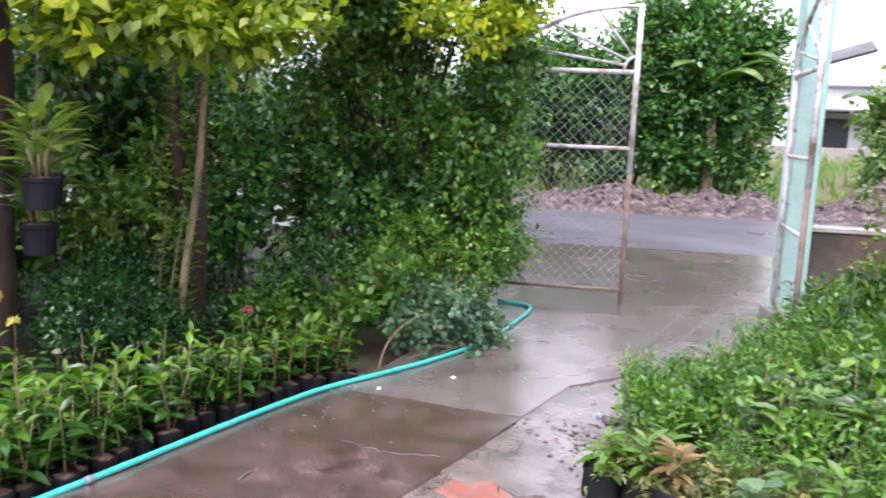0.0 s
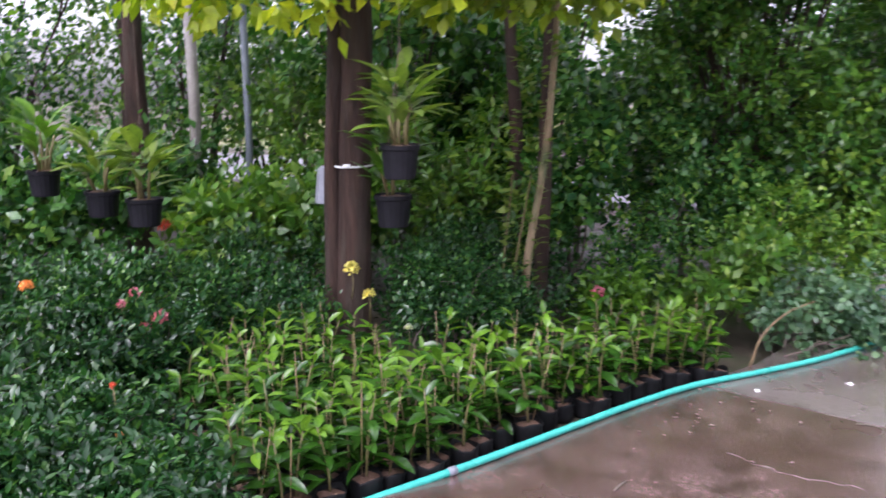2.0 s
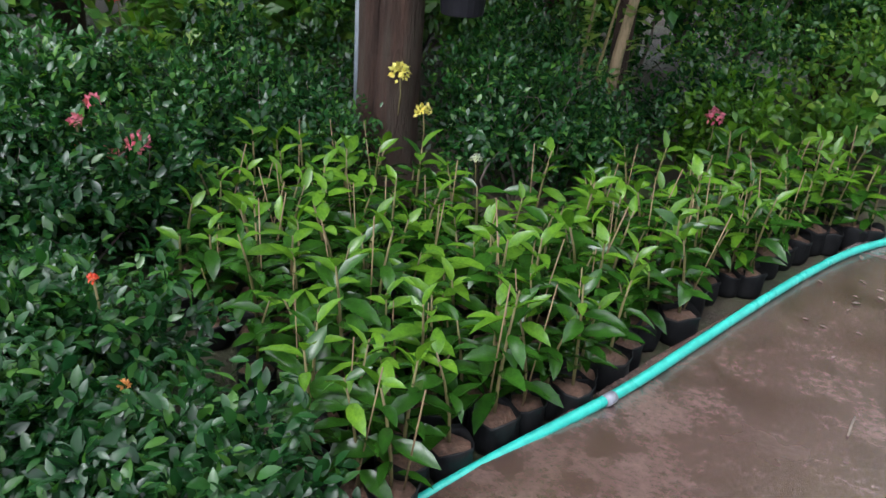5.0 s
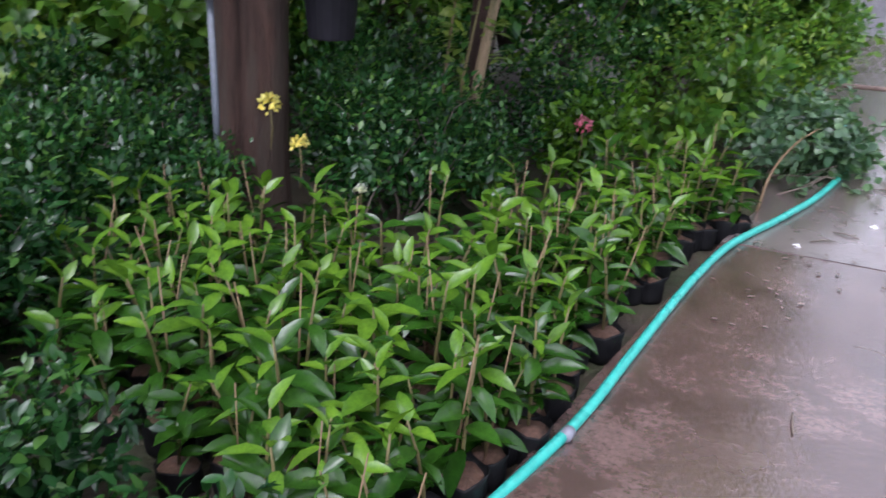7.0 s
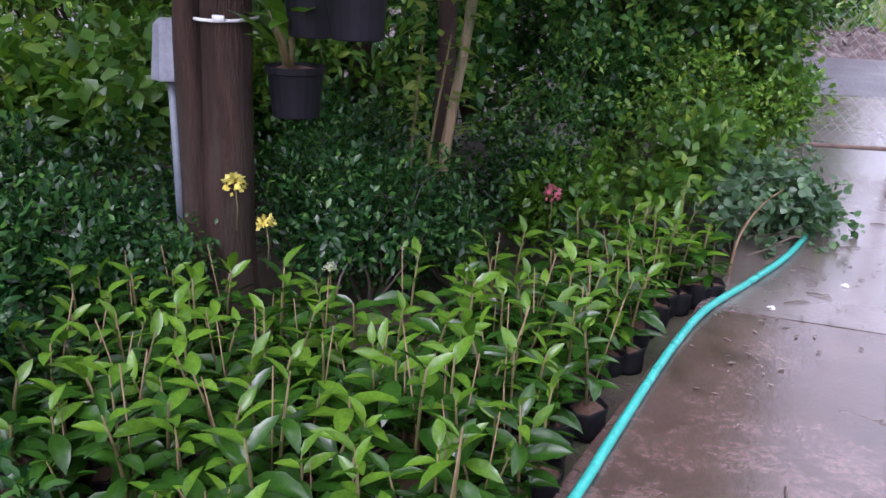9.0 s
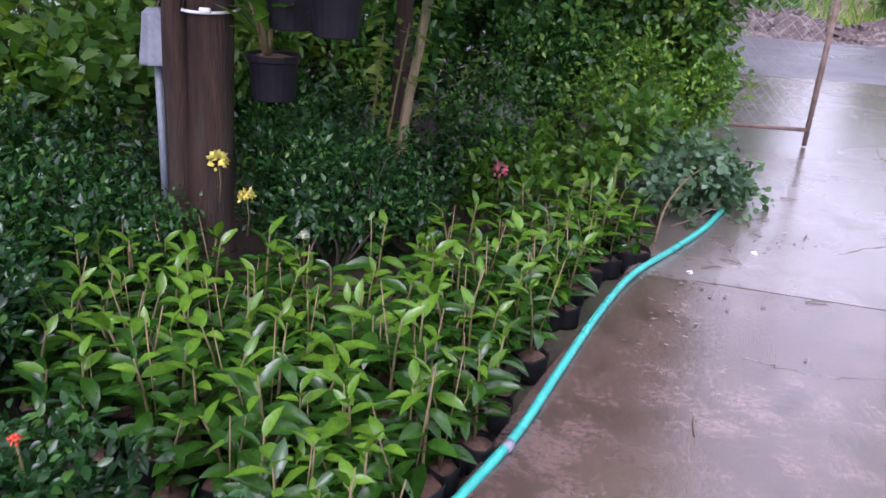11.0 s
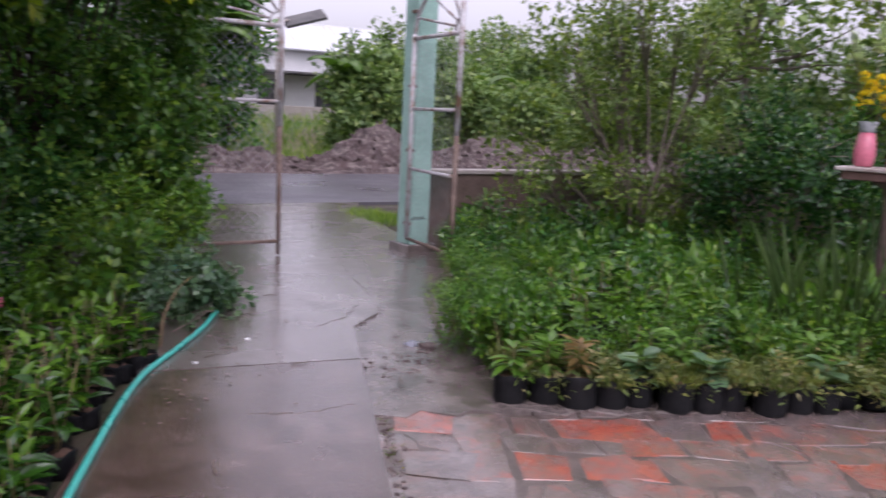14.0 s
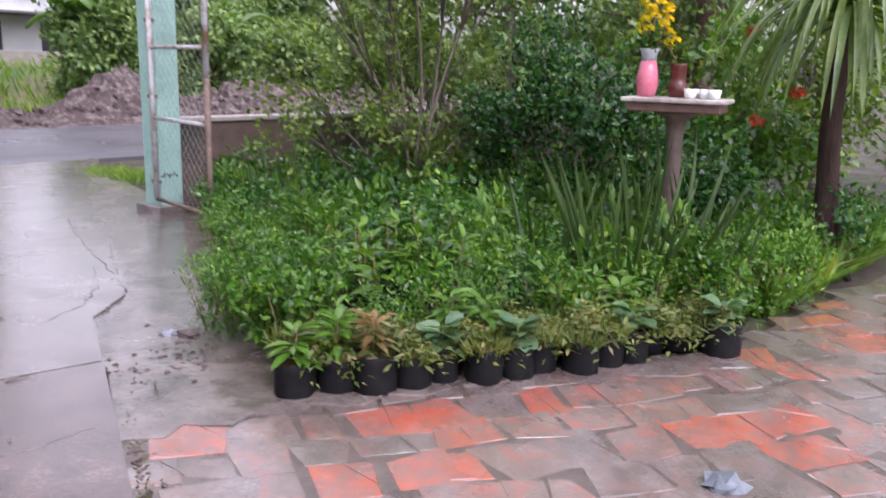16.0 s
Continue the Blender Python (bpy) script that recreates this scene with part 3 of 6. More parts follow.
def bag_mesh(r, h, rng, material=M_BAG):
    """A soft plastic grow bag: slumped sides, folded rim, open top."""
    bm = bmesh.new()
    prof = [(r * 0.93, 0), (r * 1.0, 0.012), (r * 1.03, h * 0.4), (r * 0.99, h * 0.8), (r * 1.06, h), (r * 1.02, h + 0.006), (r * 0.93, h - 0.02)]
    sides, rings = 12, []
    ph = rng.uniform(0, 6)
    for i, (q, z) in enumerate(prof):
        rings.append([bm.verts.new((q * (1 + 0.05 * math.sin(5 * a + ph + i)) * math.cos(a), q * (1 + 0.05 * math.sin(4 * a + ph)) * math.sin(a), z + (0.008 * math.sin(3 * a + ph) if i > 3 else 0)))
                      for a in [k * 2 * math.pi / sides for k in range(sides)]])
    for r0, r1 in zip(rings, rings[1:]):
        for k in range(sides):
            bm.faces.new((r0[k], r0[(k + 1) % sides], r1[(k + 1) % sides], r1[k]))
    bm.faces.new(rings[0][::-1])
    return finish(bm, material, True, "grow_bag")


def soil_mesh(r, z, rng):
    bm = bmesh.new()
    c = bm.verts.new((0, 0, z + 0.012))
    ring = [bm.verts.new((r * math.cos(a), r * math.sin(a), z + rng.uniform(-0.006, 0.006))) for a in [k * 2 * math.pi / 10 for k in range(10)]]
    inner = [bm.verts.new((0.5 * r * math.cos(a), 0.5 * r * math.sin(a), z + rng.uniform(0.0, 0.02))) for a in [k * 2 * math.pi / 10 for k in range(10)]]
    for k in range(10):
        bm.faces.new((ring[k], ring[(k + 1) % 10], inner[(k + 1) % 10], inner[k]))
        bm.faces.new((inner[k], inner[(k + 1) % 10], c))
    return finish(bm, M_PEAT, True, "soil")


# young: stem fraction above which leaves turn yellow-green; low values brighten the seedling
def seedling(seed, height, leaves, stick, young=0.8):
    rng = np.random.default_rng(seed)
    ob = thing("seedling", (0, 0, -50), "young broad-leaved seedling in a black bag of brown soil", "potted seedling", "seedling bags beside the path")
    part_mesh("grow_bag", bag_mesh(0.056, 0.085, rng), ob, "black plastic grow bag")
    part_mesh("soil", soil_mesh(0.053, 0.072, rng), ob, "reddish brown soil")
    bm = bmesh.new()
    lean = rng.normal(size=2) * 0.03
    line = [(lean[0] * q * q, lean[1] * q * q, 0.065 + (height + 0.025) * q) for q in (0, 0.35, 0.7, 1.0)]
    tube(bm, line, [0.005, 0.0042, 0.0035, 0.002], 6)
    part("stem", bm, M_STEM, ob)
    a = rng.uniform(0, 6)
    for i in range(leaves):
        q = 0.16 + 0.84 * (i + 0.5) / leaves
        a += 2.4 + rng.normal() * 0.3
        up = radians(rng.uniform(-8, 42) + 38 * max(0, q - 0.75) / 0.25)
        size = (0.106 - 0.038 * max(0, q - 0.7) / 0.3) * rng.uniform(0.75, 1.15)
        new_or_bright = q > young and rng.random() < 0.75
        leaf = part_mesh("leaf", LEAF_MESHES[2 * int(rng.integers(3)) + int(new_or_bright)], ob)
        at = Vector((lean[0] * q * q, lean[1] * q * q, 0.065 + (height + 0.025) * q))
        leaf.matrix_basis = Matrix.LocRotScale(at, Euler((up, rng.normal() * 0.25, a)), (size, size, size))
    if stick:
        bm = bmesh.new()
        tube(bm, [(0.02, 0.01, 0.05), (0.02 + rng.normal() * 0.03, 0.01 + rng.normal() * 0.03, 0.10 + stick)], [0.0024, 0.0017], 5)
        part("stake", bm, M_STICK, ob, "thin dry bamboo stake")
    return ob


SEEDLINGS = [seedling(11, 0.24, 14, 0.28), seedling(12, 0.29, 16, 0), seedling(13, 0.20, 13, 0), seedling(14, 0.25, 15, 0.22), seedling(15, 0.17, 12, 0), seedling(16, 0.28, 15, 0.33), seedling(17, 0.23, 14, 0), seedling(18, 0.26, 15, 0, 0.35), seedling(19, 0.22, 14, 0, 0.4), seedling(20, 0.28, 16, 0.30, 0.3)]


def inside(x, y, poly):
    hit = False
    for (x0, y0), (x1, y1) in zip(poly, poly[1:] + poly[:1]):
        if (y0 > y) != (y1 > y) and x < (x1 - x0) * (y - y0) / (y1 - y0) + x0:
            hit = not hit
    return hit


def rows_in(poly, pitch, turn, rng, jitter=0.18):
    """Staggered rows of places inside an outline."""
    c, s = math.cos(radians(turn)), math.sin(radians(turn))
    out = []
    for j in range(-80, 80):
        for i in range(-80, 80):
            u, v = (i + 0.5 * (j % 2)) * pitch, j * pitch * 0.9
            x, y = -2.0 + u * c - v * s + rng.normal() * pitch * jitter, 5.0 + u * s + v * c + rng.normal() * pitch * jitter
            if inside(x, y, poly):
                out.append((x, y))
    return out


rng = np.random.default_rng(5)
SEED_BED = [(-2.56, 3.95), (-2.36, 4.43), (-2.21, 4.8), (-2.08, 5.15), (-1.95, 5.48), (-1.8, 5.8), (-1.64, 6.02), (-1.85, 6.3), (-2.2, 6.0), (-2.6, 5.3), (-2.95, 5.1), (-3.62, 5.08), (-3.80, 4.85), (-3.72, 4.5), (-3.45, 4.18), (-3.2, 4.05), (-2.9, 3.92), (-2.72, 3.74), (-2.62, 3.66)]
spots = rows_in(SEED_BED, 0.118, 66, rng, 0.12)
for i, (x, y) in enumerate(spots):
    # yellow-green seedlings likelier at the back: stronger light there, put into leaf colour
    src = SEEDLINGS[int(rng.integers(7, 10)) if rng.random() < min(0.8, max(0.03, 0.5 * (y - 4.5))) else int(rng.integers(7))]
    k = rng.uniform(0.85, 1.15)
    copy_thing(src, pose(x, y, -0.05 + 0.002, 0, 0, rng.uniform(0, 360)) @ Matrix.Diagonal((k, k, k, 1)))
for src in SEEDLINGS:
    x, y = spots[SEEDLINGS.index(src) * 5]
    src.matrix_basis = pose(x + 0.06, y + 0.03, -0.048)


# ---- low fine-leaved shrubs of the left bed ----
def low_blobs(rng, w, d, h, n):
    return [(rng.uniform(-w, w), rng.uniform(-d, d), h * rng.uniform(0.45, 0.7), rng.uniform(0.16, 0.26), rng.uniform(0.16, 0.26), h * rng.uniform(0.35, 0.5)) for _ in range(n)]


SHRUBS = []


def flower_head(place, petals, r, label):
    """A round head of small petals on a short stalk, part of the nearest shrub."""
    at = Vector(place)
    host = min(SHRUBS, key=lambda o: (o.matrix_basis.translation.xy - at.xy).length)
    rng = np.random.default_rng(int(abs(place[0] * 1000) + abs(place[1] * 100)))
    n = 80
    d = rng.normal(size=(n, 3))
    d[:, 2] = np.abs(d[:, 2]) - 0.3
    d /= np.linalg.norm(d, axis=1, keepdims=True)
    head = part_mesh("flower_head", leaf_cloud(PETAL, d * r * 0.75, d * 0.5 + rng.normal(size=(n, 3)) * 0.7, d + rng.normal(size=(n, 3)) * 0.3, r * rng.uniform(0.45, 0.7, n), petals), host, label)
    head.location = at - host.matrix_basis.translation
    bm = bmesh.new()
    tube(bm, [(0, 0, -0.16), (0.005, 0.004, -0.08), (0, 0, 0)], [0.003, 0.0026, 0.003], 5)
    part("stalk", bm, M_STEM, head)
    return head


rng = np.random.default_rng(21)
IXORA = "dense low shrub with small glossy dark green leaves"
for i, (x, y, w, d, h, n, leaf) in enumerate([
        (-2.93, 3.50, 0.22, 0.17, 0.34, 9600, 0.04), (-3.48, 3.68, 0.22, 0.18, 0.40, 9600, 0.04), (-3.5, 3.3, 0.3, 0.3, 0.46, 9600, 0.04),
        (-3.98, 4.32, 0.2, 0.22, 0.48, 9600, 0.04), (-4.05, 3.8, 0.3, 0.3, 0.55, 9600, 0.04), (-4.2, 4.6, 0.3, 0.3, 0.62, 9600, 0.04),
        (-4.7, 4.2, 0.35, 0.35, 0.62, 9600, 0.04), (-3.0, 2.95, 0.25, 0.25, 0.34, 6000, 0.04), (-4.1, 3.1, 0.35, 0.3, 0.5, 6400, 0.042),
        (-5.0, 3.5, 0.4, 0.4, 0.65, 4200, 0.06), (-5.5, 4.3, 0.4, 0.4, 0.75, 4200, 0.06)]):
    shrub("ixora_shrub", (x, y, -0.05), low_blobs(rng, w, d, h, 7), n, leaf, L_IXORA, IXORA, seed=100 + i, shape=IXORA_LEAF if i < 6 else SMALL_LEAF, stem=0.008, group="low clipped shrubs", lift=0.9, rag=0.5)
DARKS = "dark small-leaved shrub growing behind the seedlings"
for i, (x, y, w, d, h, n, leaf) in enumerate([
        (-2.98, 5.62, 0.25, 0.15, 0.62, 5200, 0.036), (-2.70, 5.98, 0.2, 0.2, 0.42, 4600, 0.034), (-3.15, 6.1, 0.3, 0.2, 0.62, 5000, 0.036), (-3.66, 5.24, 0.08, 0.08, 0.44, 2600, 0.034), (-4.02, 5.15, 0.2, 0.2, 0.55, 4600, 0.04),
        (-4.1, 5.6, 0.3, 0.3, 0.62, 4200, 0.042), (-2.45, 6.75, 0.3, 0.2, 0.45, 3600, 0.038), (-3.3, 6.9, 0.35, 0.3, 0.6, 3600, 0.045)]):
    shrub("box_shrub", (x, y, -0.05), low_blobs(rng, w, d, h, 7), n, leaf, L_IXORA, DARKS, seed=140 + i, stem=0.008, group="shrubs behind the seedlings")
shrub("yellow_green_shrub", (-2.28, 6.28, -0.05), [(0, 0, 0.3, 0.16, 0.15, 0.18), (0.08, 0.03, 0.42, 0.1, 0.1, 0.12), (-0.1, 0, 0.25, 0.12, 0.12, 0.14)], 1900, 0.046, L_SEEDNEW, "small yellow-green shrub at the foot of a slender tree", seed=160, stem=0.008)
for i, (x, y, h, r) in enumerate([(-5.1, 6.3, 0.95, 0.55), (-4.4, 6.5, 0.85, 0.45), (-5.9, 5.7, 1.0, 0.6), (-6.6, 6.8, 1.1, 0.7)]):
    b = [(rng.uniform(-r, r) * 0.6, rng.uniform(-r, r) * 0.6, h * rng.uniform(0.4, 0.8), r * 0.5, r * 0.5, h * 0.32) for _ in range(6)]
    shrub("croton_shrub", (x, y, -0.05), b, 2600, 0.095, L_LIGHT if i < 2 else L_HEDGE, "bright light-green broad-leaved shrub in the shaded bed" if i < 2 else "dark green broad-leaved shrub in the shaded bed", seed=170 + i, shape=OVAL_LEAF, stem=0.012)
for place, mat_, r, lab in [((-3.73, 4.36, 0.41), M_PINKPETAL, 0.034, "pink ball-shaped flower head above the low shrub"), ((-3.83, 4.37, 0.35), M_PINKPETAL, 0.032, "pink ball-shaped flower head above the low shrub"),
                            ((-3.92, 4.30, 0.36), M_REDPETAL, 0.03, "red ball-shaped flower head in the low shrub"), ((-2.31, 6.12, 0.33), M_PINKPETAL, 0.036, "pink flower head standing on a bare stake"),
                            ((-3.36, 5.30, 0.50), M_PALEYELLOW, 0.036, "pale yellow flower cluster beside the trunk"), ((-3.26, 5.31, 0.37), M_PALEYELLOW, 0.030, "pale yellow flower cluster beside the trunk"),
                            ((-3.06, 5.37, 0.21), M_WHITEPETAL, 0.022, "small white flower in the dark shrub"), ((-4.35, 4.15, 0.52), M_ORANGEPETAL, 0.03, "orange flower head in the low shrub"),
                            ((-3.95, 4.42, 0.48), M_PINKPETAL, 0.026, "faded red flower head in the low shrub"), ((-3.9, 4.3, 0.46), M_PINKPETAL, 0.022, "faded red flower head in the low shrub"),
                            ((-2.98, 3.52, 0.33), M_ORANGEPETAL, 0.011, "small orange bud in the low shrub"), ((-3.25, 3.72, 0.38), M_REDPETAL, 0.012, "small red bud in the low shrub"), ((-4.5, 5.1, 0.66), M_REDPETAL, 0.035, "faded red flower head in the low shrub")]:
    flower_head(place, mat_, r, lab)

# a broad pale young shoot and a round-leaved plant among the seedlings
for place, leaves, size, m_, words in (((-2.77, 4.44, -0.05), 7, 0.13, L_SEEDNEW, "young plant with broad yellow-green leaves among the seedlings"), ((-2.66, 5.83, -0.05), 6, 0.11, L_LIGHT, "low plant with round pale leaves behind the seedlings")):
    sprout = thing("broad_leaf_plant", place, words, "plant")
    bm = bmesh.new()
    tube(bm, [(0, 0, 0), (0.01, 0, 0.15), (0.0, 0.01, 0.30 if m_ is L_SEEDNEW else 0.2)], [0.006, 0.005, 0.003], 6)
    part("stem", bm, M_STEM, sprout)
    a = np.arange(leaves) * 2.4
    z = (0.30 if m_ is L_SEEDNEW else 0.2) - 0.012 * np.arange(leaves)
    scatter_leaves(sprout, LONG_LEAF if m_ is L_SEEDNEW else ROUND_LEAF, np.stack([0 * a, 0 * a, z], 1), np.stack([np.cos(a), np.sin(a), np.full(leaves, 0.25)], 1), np.tile([0, 0, 1.0], (leaves, 1)), np.full(leaves, size), m_)

# ---- trees of the left bed ----
big = tree("shade_tree", (-3.45, 5.42, -0.06), [(0, 0, 0), (0.02, 0.0, 0.8), (0.04, 0.02, 1.6), (0.03, 0.05, 2.5)], 0.112,
           [(-0.9, -0.6, 3.3, 0.9, 0.9, 0.55), (0.7, 0.5, 3.5, 0.9, 0.9, 0.6), (-0.6, 1.0, 3.7, 1.0, 0.9, 0.6), (0.3, -1.0, 3.4, 0.8, 0.8, 0.5), (-1.9, 0.4, 3.4, 1.0, 1.0, 0.6), (0, 0.1, 4.3, 1.2, 1.2, 0.6), (-0.4, -0.4, 2.45, 0.55, 0.4, 0.3)],
           7500, 0.10, L_LIGHT, M_BARK, "thick upright tree trunk with wet dark brown bark", seed=31)
low = crown_points(np.random.default_rng(36), [(0.15, -0.5, 1.98, 0.35, 0.25, 0.14), (-0.45, -0.5, 2.02, 0.35, 0.25, 0.15), (0.6, -0.35, 2.06, 0.3, 0.25, 0.14), (-0.9, -0.3, 2.1, 0.4, 0.3, 0.16), (0.1, -0.2, 2.25, 0.6, 0.4, 0.16)], 1500, 0.10, 8, 0.3, 0.4, 0.1, 0.4)
part_mesh("low_foliage", leaf_cloud(OVAL_LEAF, *low, L_GOLD), big, "hanging yellow-green leaves")
bm = bmesh.new()
tube(bm, smooth_line([(-0.088, -0.05, 0.0), (-0.066, -0.055, 0.5), (-0.078, -0.045, 1.0), (-0.055, -0.04, 1.6), (-0.05, -0.03, 2.3)], 5), [0.060 - 0.0014 * k for k in range(21)], 9)
part("side_stem", bm, M_BARK, big, "side stem fused to the trunk")
bm = bmesh.new()
ring = [(0.03 + 0.105 * math.cos(a), 0.01 + 0.105 * math.sin(a), 1.085 + 0.008 * math.sin(a)) for a in [k * 2 * math.pi / 24 for k in range(25)]]
tube(bm, ring, 0.006, 6)
box(bm, (0.05, -0.093, 1.085), (0.04, 0.015, 0.02), 0.003)
part("tie_band", bm, M_WHITE, big, "white tie band round the trunk")

vine = tree("slender_tree", (-2.80, 6.24, -0.06), [(0, 0, 0), (0.02, 0, 0.5), (0.10, 0.03, 1.1), (0.14, 0.06, 1.8), (0.13, 0.1, 2.1)], 0.027,
            [(0.44, -0.79, 1.99, 0.30, 0.28, 0.17), (0.65, -0.69, 1.96, 0.30, 0.28, 0.17), (0.20, -0.84, 2.01, 0.30, 0.28, 0.17), (0.30, -0.54, 2.06, 0.30, 0.28, 0.17), (0.75, -0.49, 2.11, 0.30, 0.28, 0.17), (-0.05, -0.94, 1.99, 0.30, 0.28, 0.17), (0.50, -0.34, 2.21, 0.30, 0.28, 0.17), (0.05, -0.44, 2.26, 0.30, 0.28, 0.17)], 5200, 0.085, L_GOLD, M_PALEBARK,
            "slender pale-barked tree with golden-green leaves and a climbing vine", seed=32)
rng = np.random.default_rng(33)
zz = rng.uniform(0.12, 2.0, 290)
ang = rng.uniform(0, 2 * math.pi, 290)
pos = np.stack([-0.05 + 0.06 * zz + 0.085 * np.cos(ang), 0.0 + 0.07 * np.sin(ang), zz], 1)
scatter_leaves(vine, OVAL_LEAF, pos, np.stack([np.cos(ang), np.sin(ang), rng.uniform(-0.3, 0.9, 290)], 1), np.tile([0, 0, 1.0], (290, 1)) + rng.normal(size=(290, 3)) * 0.3, rng.uniform(0.04, 0.09, 290), L_OCHNA, "vine_leaf")
for dx, tilt in ((-0.10, -0.05), (-0.055, 0.02)):
    bm = bmesh.new()
    tube(bm, [(dx, -0.02, 0), (dx + tilt * 0.5, -0.02, 0.5), (dx + 0.06 + tilt, 0.02, 1.0)], [0.010, 0.008, 0.004], 7)
    part("vine_stem", bm, M_STEM, vine)
tree("dark_trunk_tree", (-3.45, 7.5, -0.06), [(0, 0, 0), (0.02, 0, 1.0), (-0.04, 0, 2.0), (-0.05, 0, 2.8)], 0.06, [(0, 0, 3.3, 0.9, 0.9, 0.6), (0.8, -0.4, 3.1, 0.7, 0.7, 0.5), (-0.9, 0.2, 3.4, 0.8, 0.8, 0.5)], 5000, 0.09, L_HEDGE, M_BARK, "dark-barked tree standing deep in the shaded bed", seed=34)
tree("dark_trunk_tree", (-2.86, 6.6, -0.06), [(0, 0, 0), (0.03, 0, 1.0), (0.02, 0.05, 2.0), (0.06, 0.05, 2.8)], 0.05, [(0.1, 0.1, 3.2, 0.8, 0.8, 0.5), (0.7, 0.3, 3.3, 0.7, 0.7, 0.5)], 4000, 0.09, L_HEDGE, M_BARK, "dark-barked tree standing deep in the shaded bed", seed=35)

# ---- the tall hedge beside the gate ----
rng = np.random.default_rng(41)
HB = []
for k in range(46):
    x, z = rng.uniform(-3.1, -1.05), rng.uniform(0.35, 3.7)
    HB.append((x, rng.uniform(7.75, 8.5) + 0.12 * abs(x + 1.9), z))
hedge = shrub("tall_hedge", (-1.9, 8.4, -0.05), [(x + 1.9, y - 8.4, z, rng.uniform(0.26, 0.42), rng.uniform(0.26, 0.42), rng.uniform(0.24, 0.4)) for x, y, z in HB], 32000, 0.066, L_GATE,
              "tall dense hedge of small dark green leaves beside the gate", "hedge", seed=42, shape=OVAL_LEAF, stem=0.022, stem_mat=M_BARK, per=10, shell=0.3, rag=0.5, hang=0.35, twigs=2)
# lighter leaf colour here also carries the light on the front and gate side
tips = crown_points(rng, [(0.75, -0.5, 1.6, 0.35, 0.4, 0.7), (0.85, -0.3, 2.6, 0.3, 0.35, 0.6), (0.1, -0.6, 2.3, 0.5, 0.4, 0.5), (0.95, -0.25, 0.7, 0.25, 0.3, 0.35), (0.3, -0.65, 1.4, 0.4, 0.3, 0.4), (-0.4, -0.6, 1.9, 0.4, 0.3, 0.5), (0.9, -0.3, 3.3, 0.4, 0.4, 0.5), (0.2, -0.6, 3.0, 0.5, 0.4, 0.5), (-0.5, -0.5, 2.8, 0.5, 0.4, 0.5), (0.7, -0.55, 1.0, 0.35, 0.3, 0.35), (1.02, -0.45, 1.5, 0.25, 0.3, 0.4), (1.0, -0.4, 2.3, 0.28, 0.3, 0.5), (0.85, -0.6, 0.55, 0.22, 0.25, 0.25)], 23000, 0.06, 12, 0.3, 0.5, 0.3, 0.2)
part_mesh("young_growth", leaf_cloud(OVAL_LEAF, *tips, L_LIGHT), hedge, "lighter young shoots, also standing for light on the front and gate side")
sprays = crown_points(rng, [(0.78, -1.0, 2.27, 0.28, 0.25, 0.14), (0.48, -1.05, 2.33, 0.28, 0.25, 0.13), (1.0, -0.8, 2.35, 0.26, 0.25, 0.16), (0.9, -0.9, 2.6, 0.3, 0.3, 0.2)], 1500, 0.075, 10, 0.3, 0.4, 0.2, 0.3)
part_mesh("golden_spray", leaf_cloud(OVAL_LEAF, *sprays, L_GOLD), hedge, "hanging golden-green young leaves")
shrub("broad_leaf_creeper", (-1.42, 6.62, -0.05), [(0, 0.1, 0.22, 0.2, 0.25, 0.16), (0.25, 0.25, 0.22, 0.2, 0.25, 0.16), (0.4, 0.5, 0.25, 0.18, 0.25, 0.2), (0.05, 0.3, 0.35, 0.2, 0.2, 0.15), (0.33, 0.1, 0.1, 0.12, 0.14, 0.08), (0.18, -0.12, 0.12, 0.14, 0.14, 0.09), (0.5, 0.42, 0.12, 0.14, 0.2, 0.1)], 1900, 0.046, L_GREY,
      "grey-green round-leaved creeper spilling over the path edge", "creeper", seed=43, shape=ROUND_LEAF, stem=0.008, per=6, shell=0.3)
creeper = SHRUBS[-1]
bm = bmesh.new()
tube(bm, smooth_line([(-0.10, -0.38, 0.05), (-0.06, -0.30, 0.2), (0.04, -0.18, 0.31), (0.16, -0.05, 0.36)], 5), [0.0075 - 0.0003 * k for k in range(16)], 6)
part("bare_stem", bm, M_STICK, creeper, "pale bare stem")
shrub("fern_shrub", (-1.95, 6.6, -0.05), [(0, 0, 0.28, 0.25, 0.2, 0.18), (0.2, 0.15, 0.35, 0.2, 0.2, 0.2), (0.34, 0.22, 0.5, 0.15, 0.15, 0.14)], 1100, 0.07, L_LIGHT, "light green leafy plant between seedlings and hedge", seed=44, shape=OVAL_LEAF, stem=0.007)
for i, (x, y, z) in enumerate([(-2.35, 7.35, 0.55), (-1.75, 7.3, 0.55), (-1.35, 7.55, 0.45)]):
    shrub("understorey_shrub", (x, y, -0.05), [(0, 0, z * 0.7, 0.4, 0.3, z * 0.5), (0.2, 0.1, z * 1.2, 0.3, 0.3, z * 0.5)], 3000, 0.042, (L_HEDGE, L_LIGHT, L_LIGHT)[i], "small-leaved green shrub at the foot of the hedge", seed=45 + i, stem=0.012)


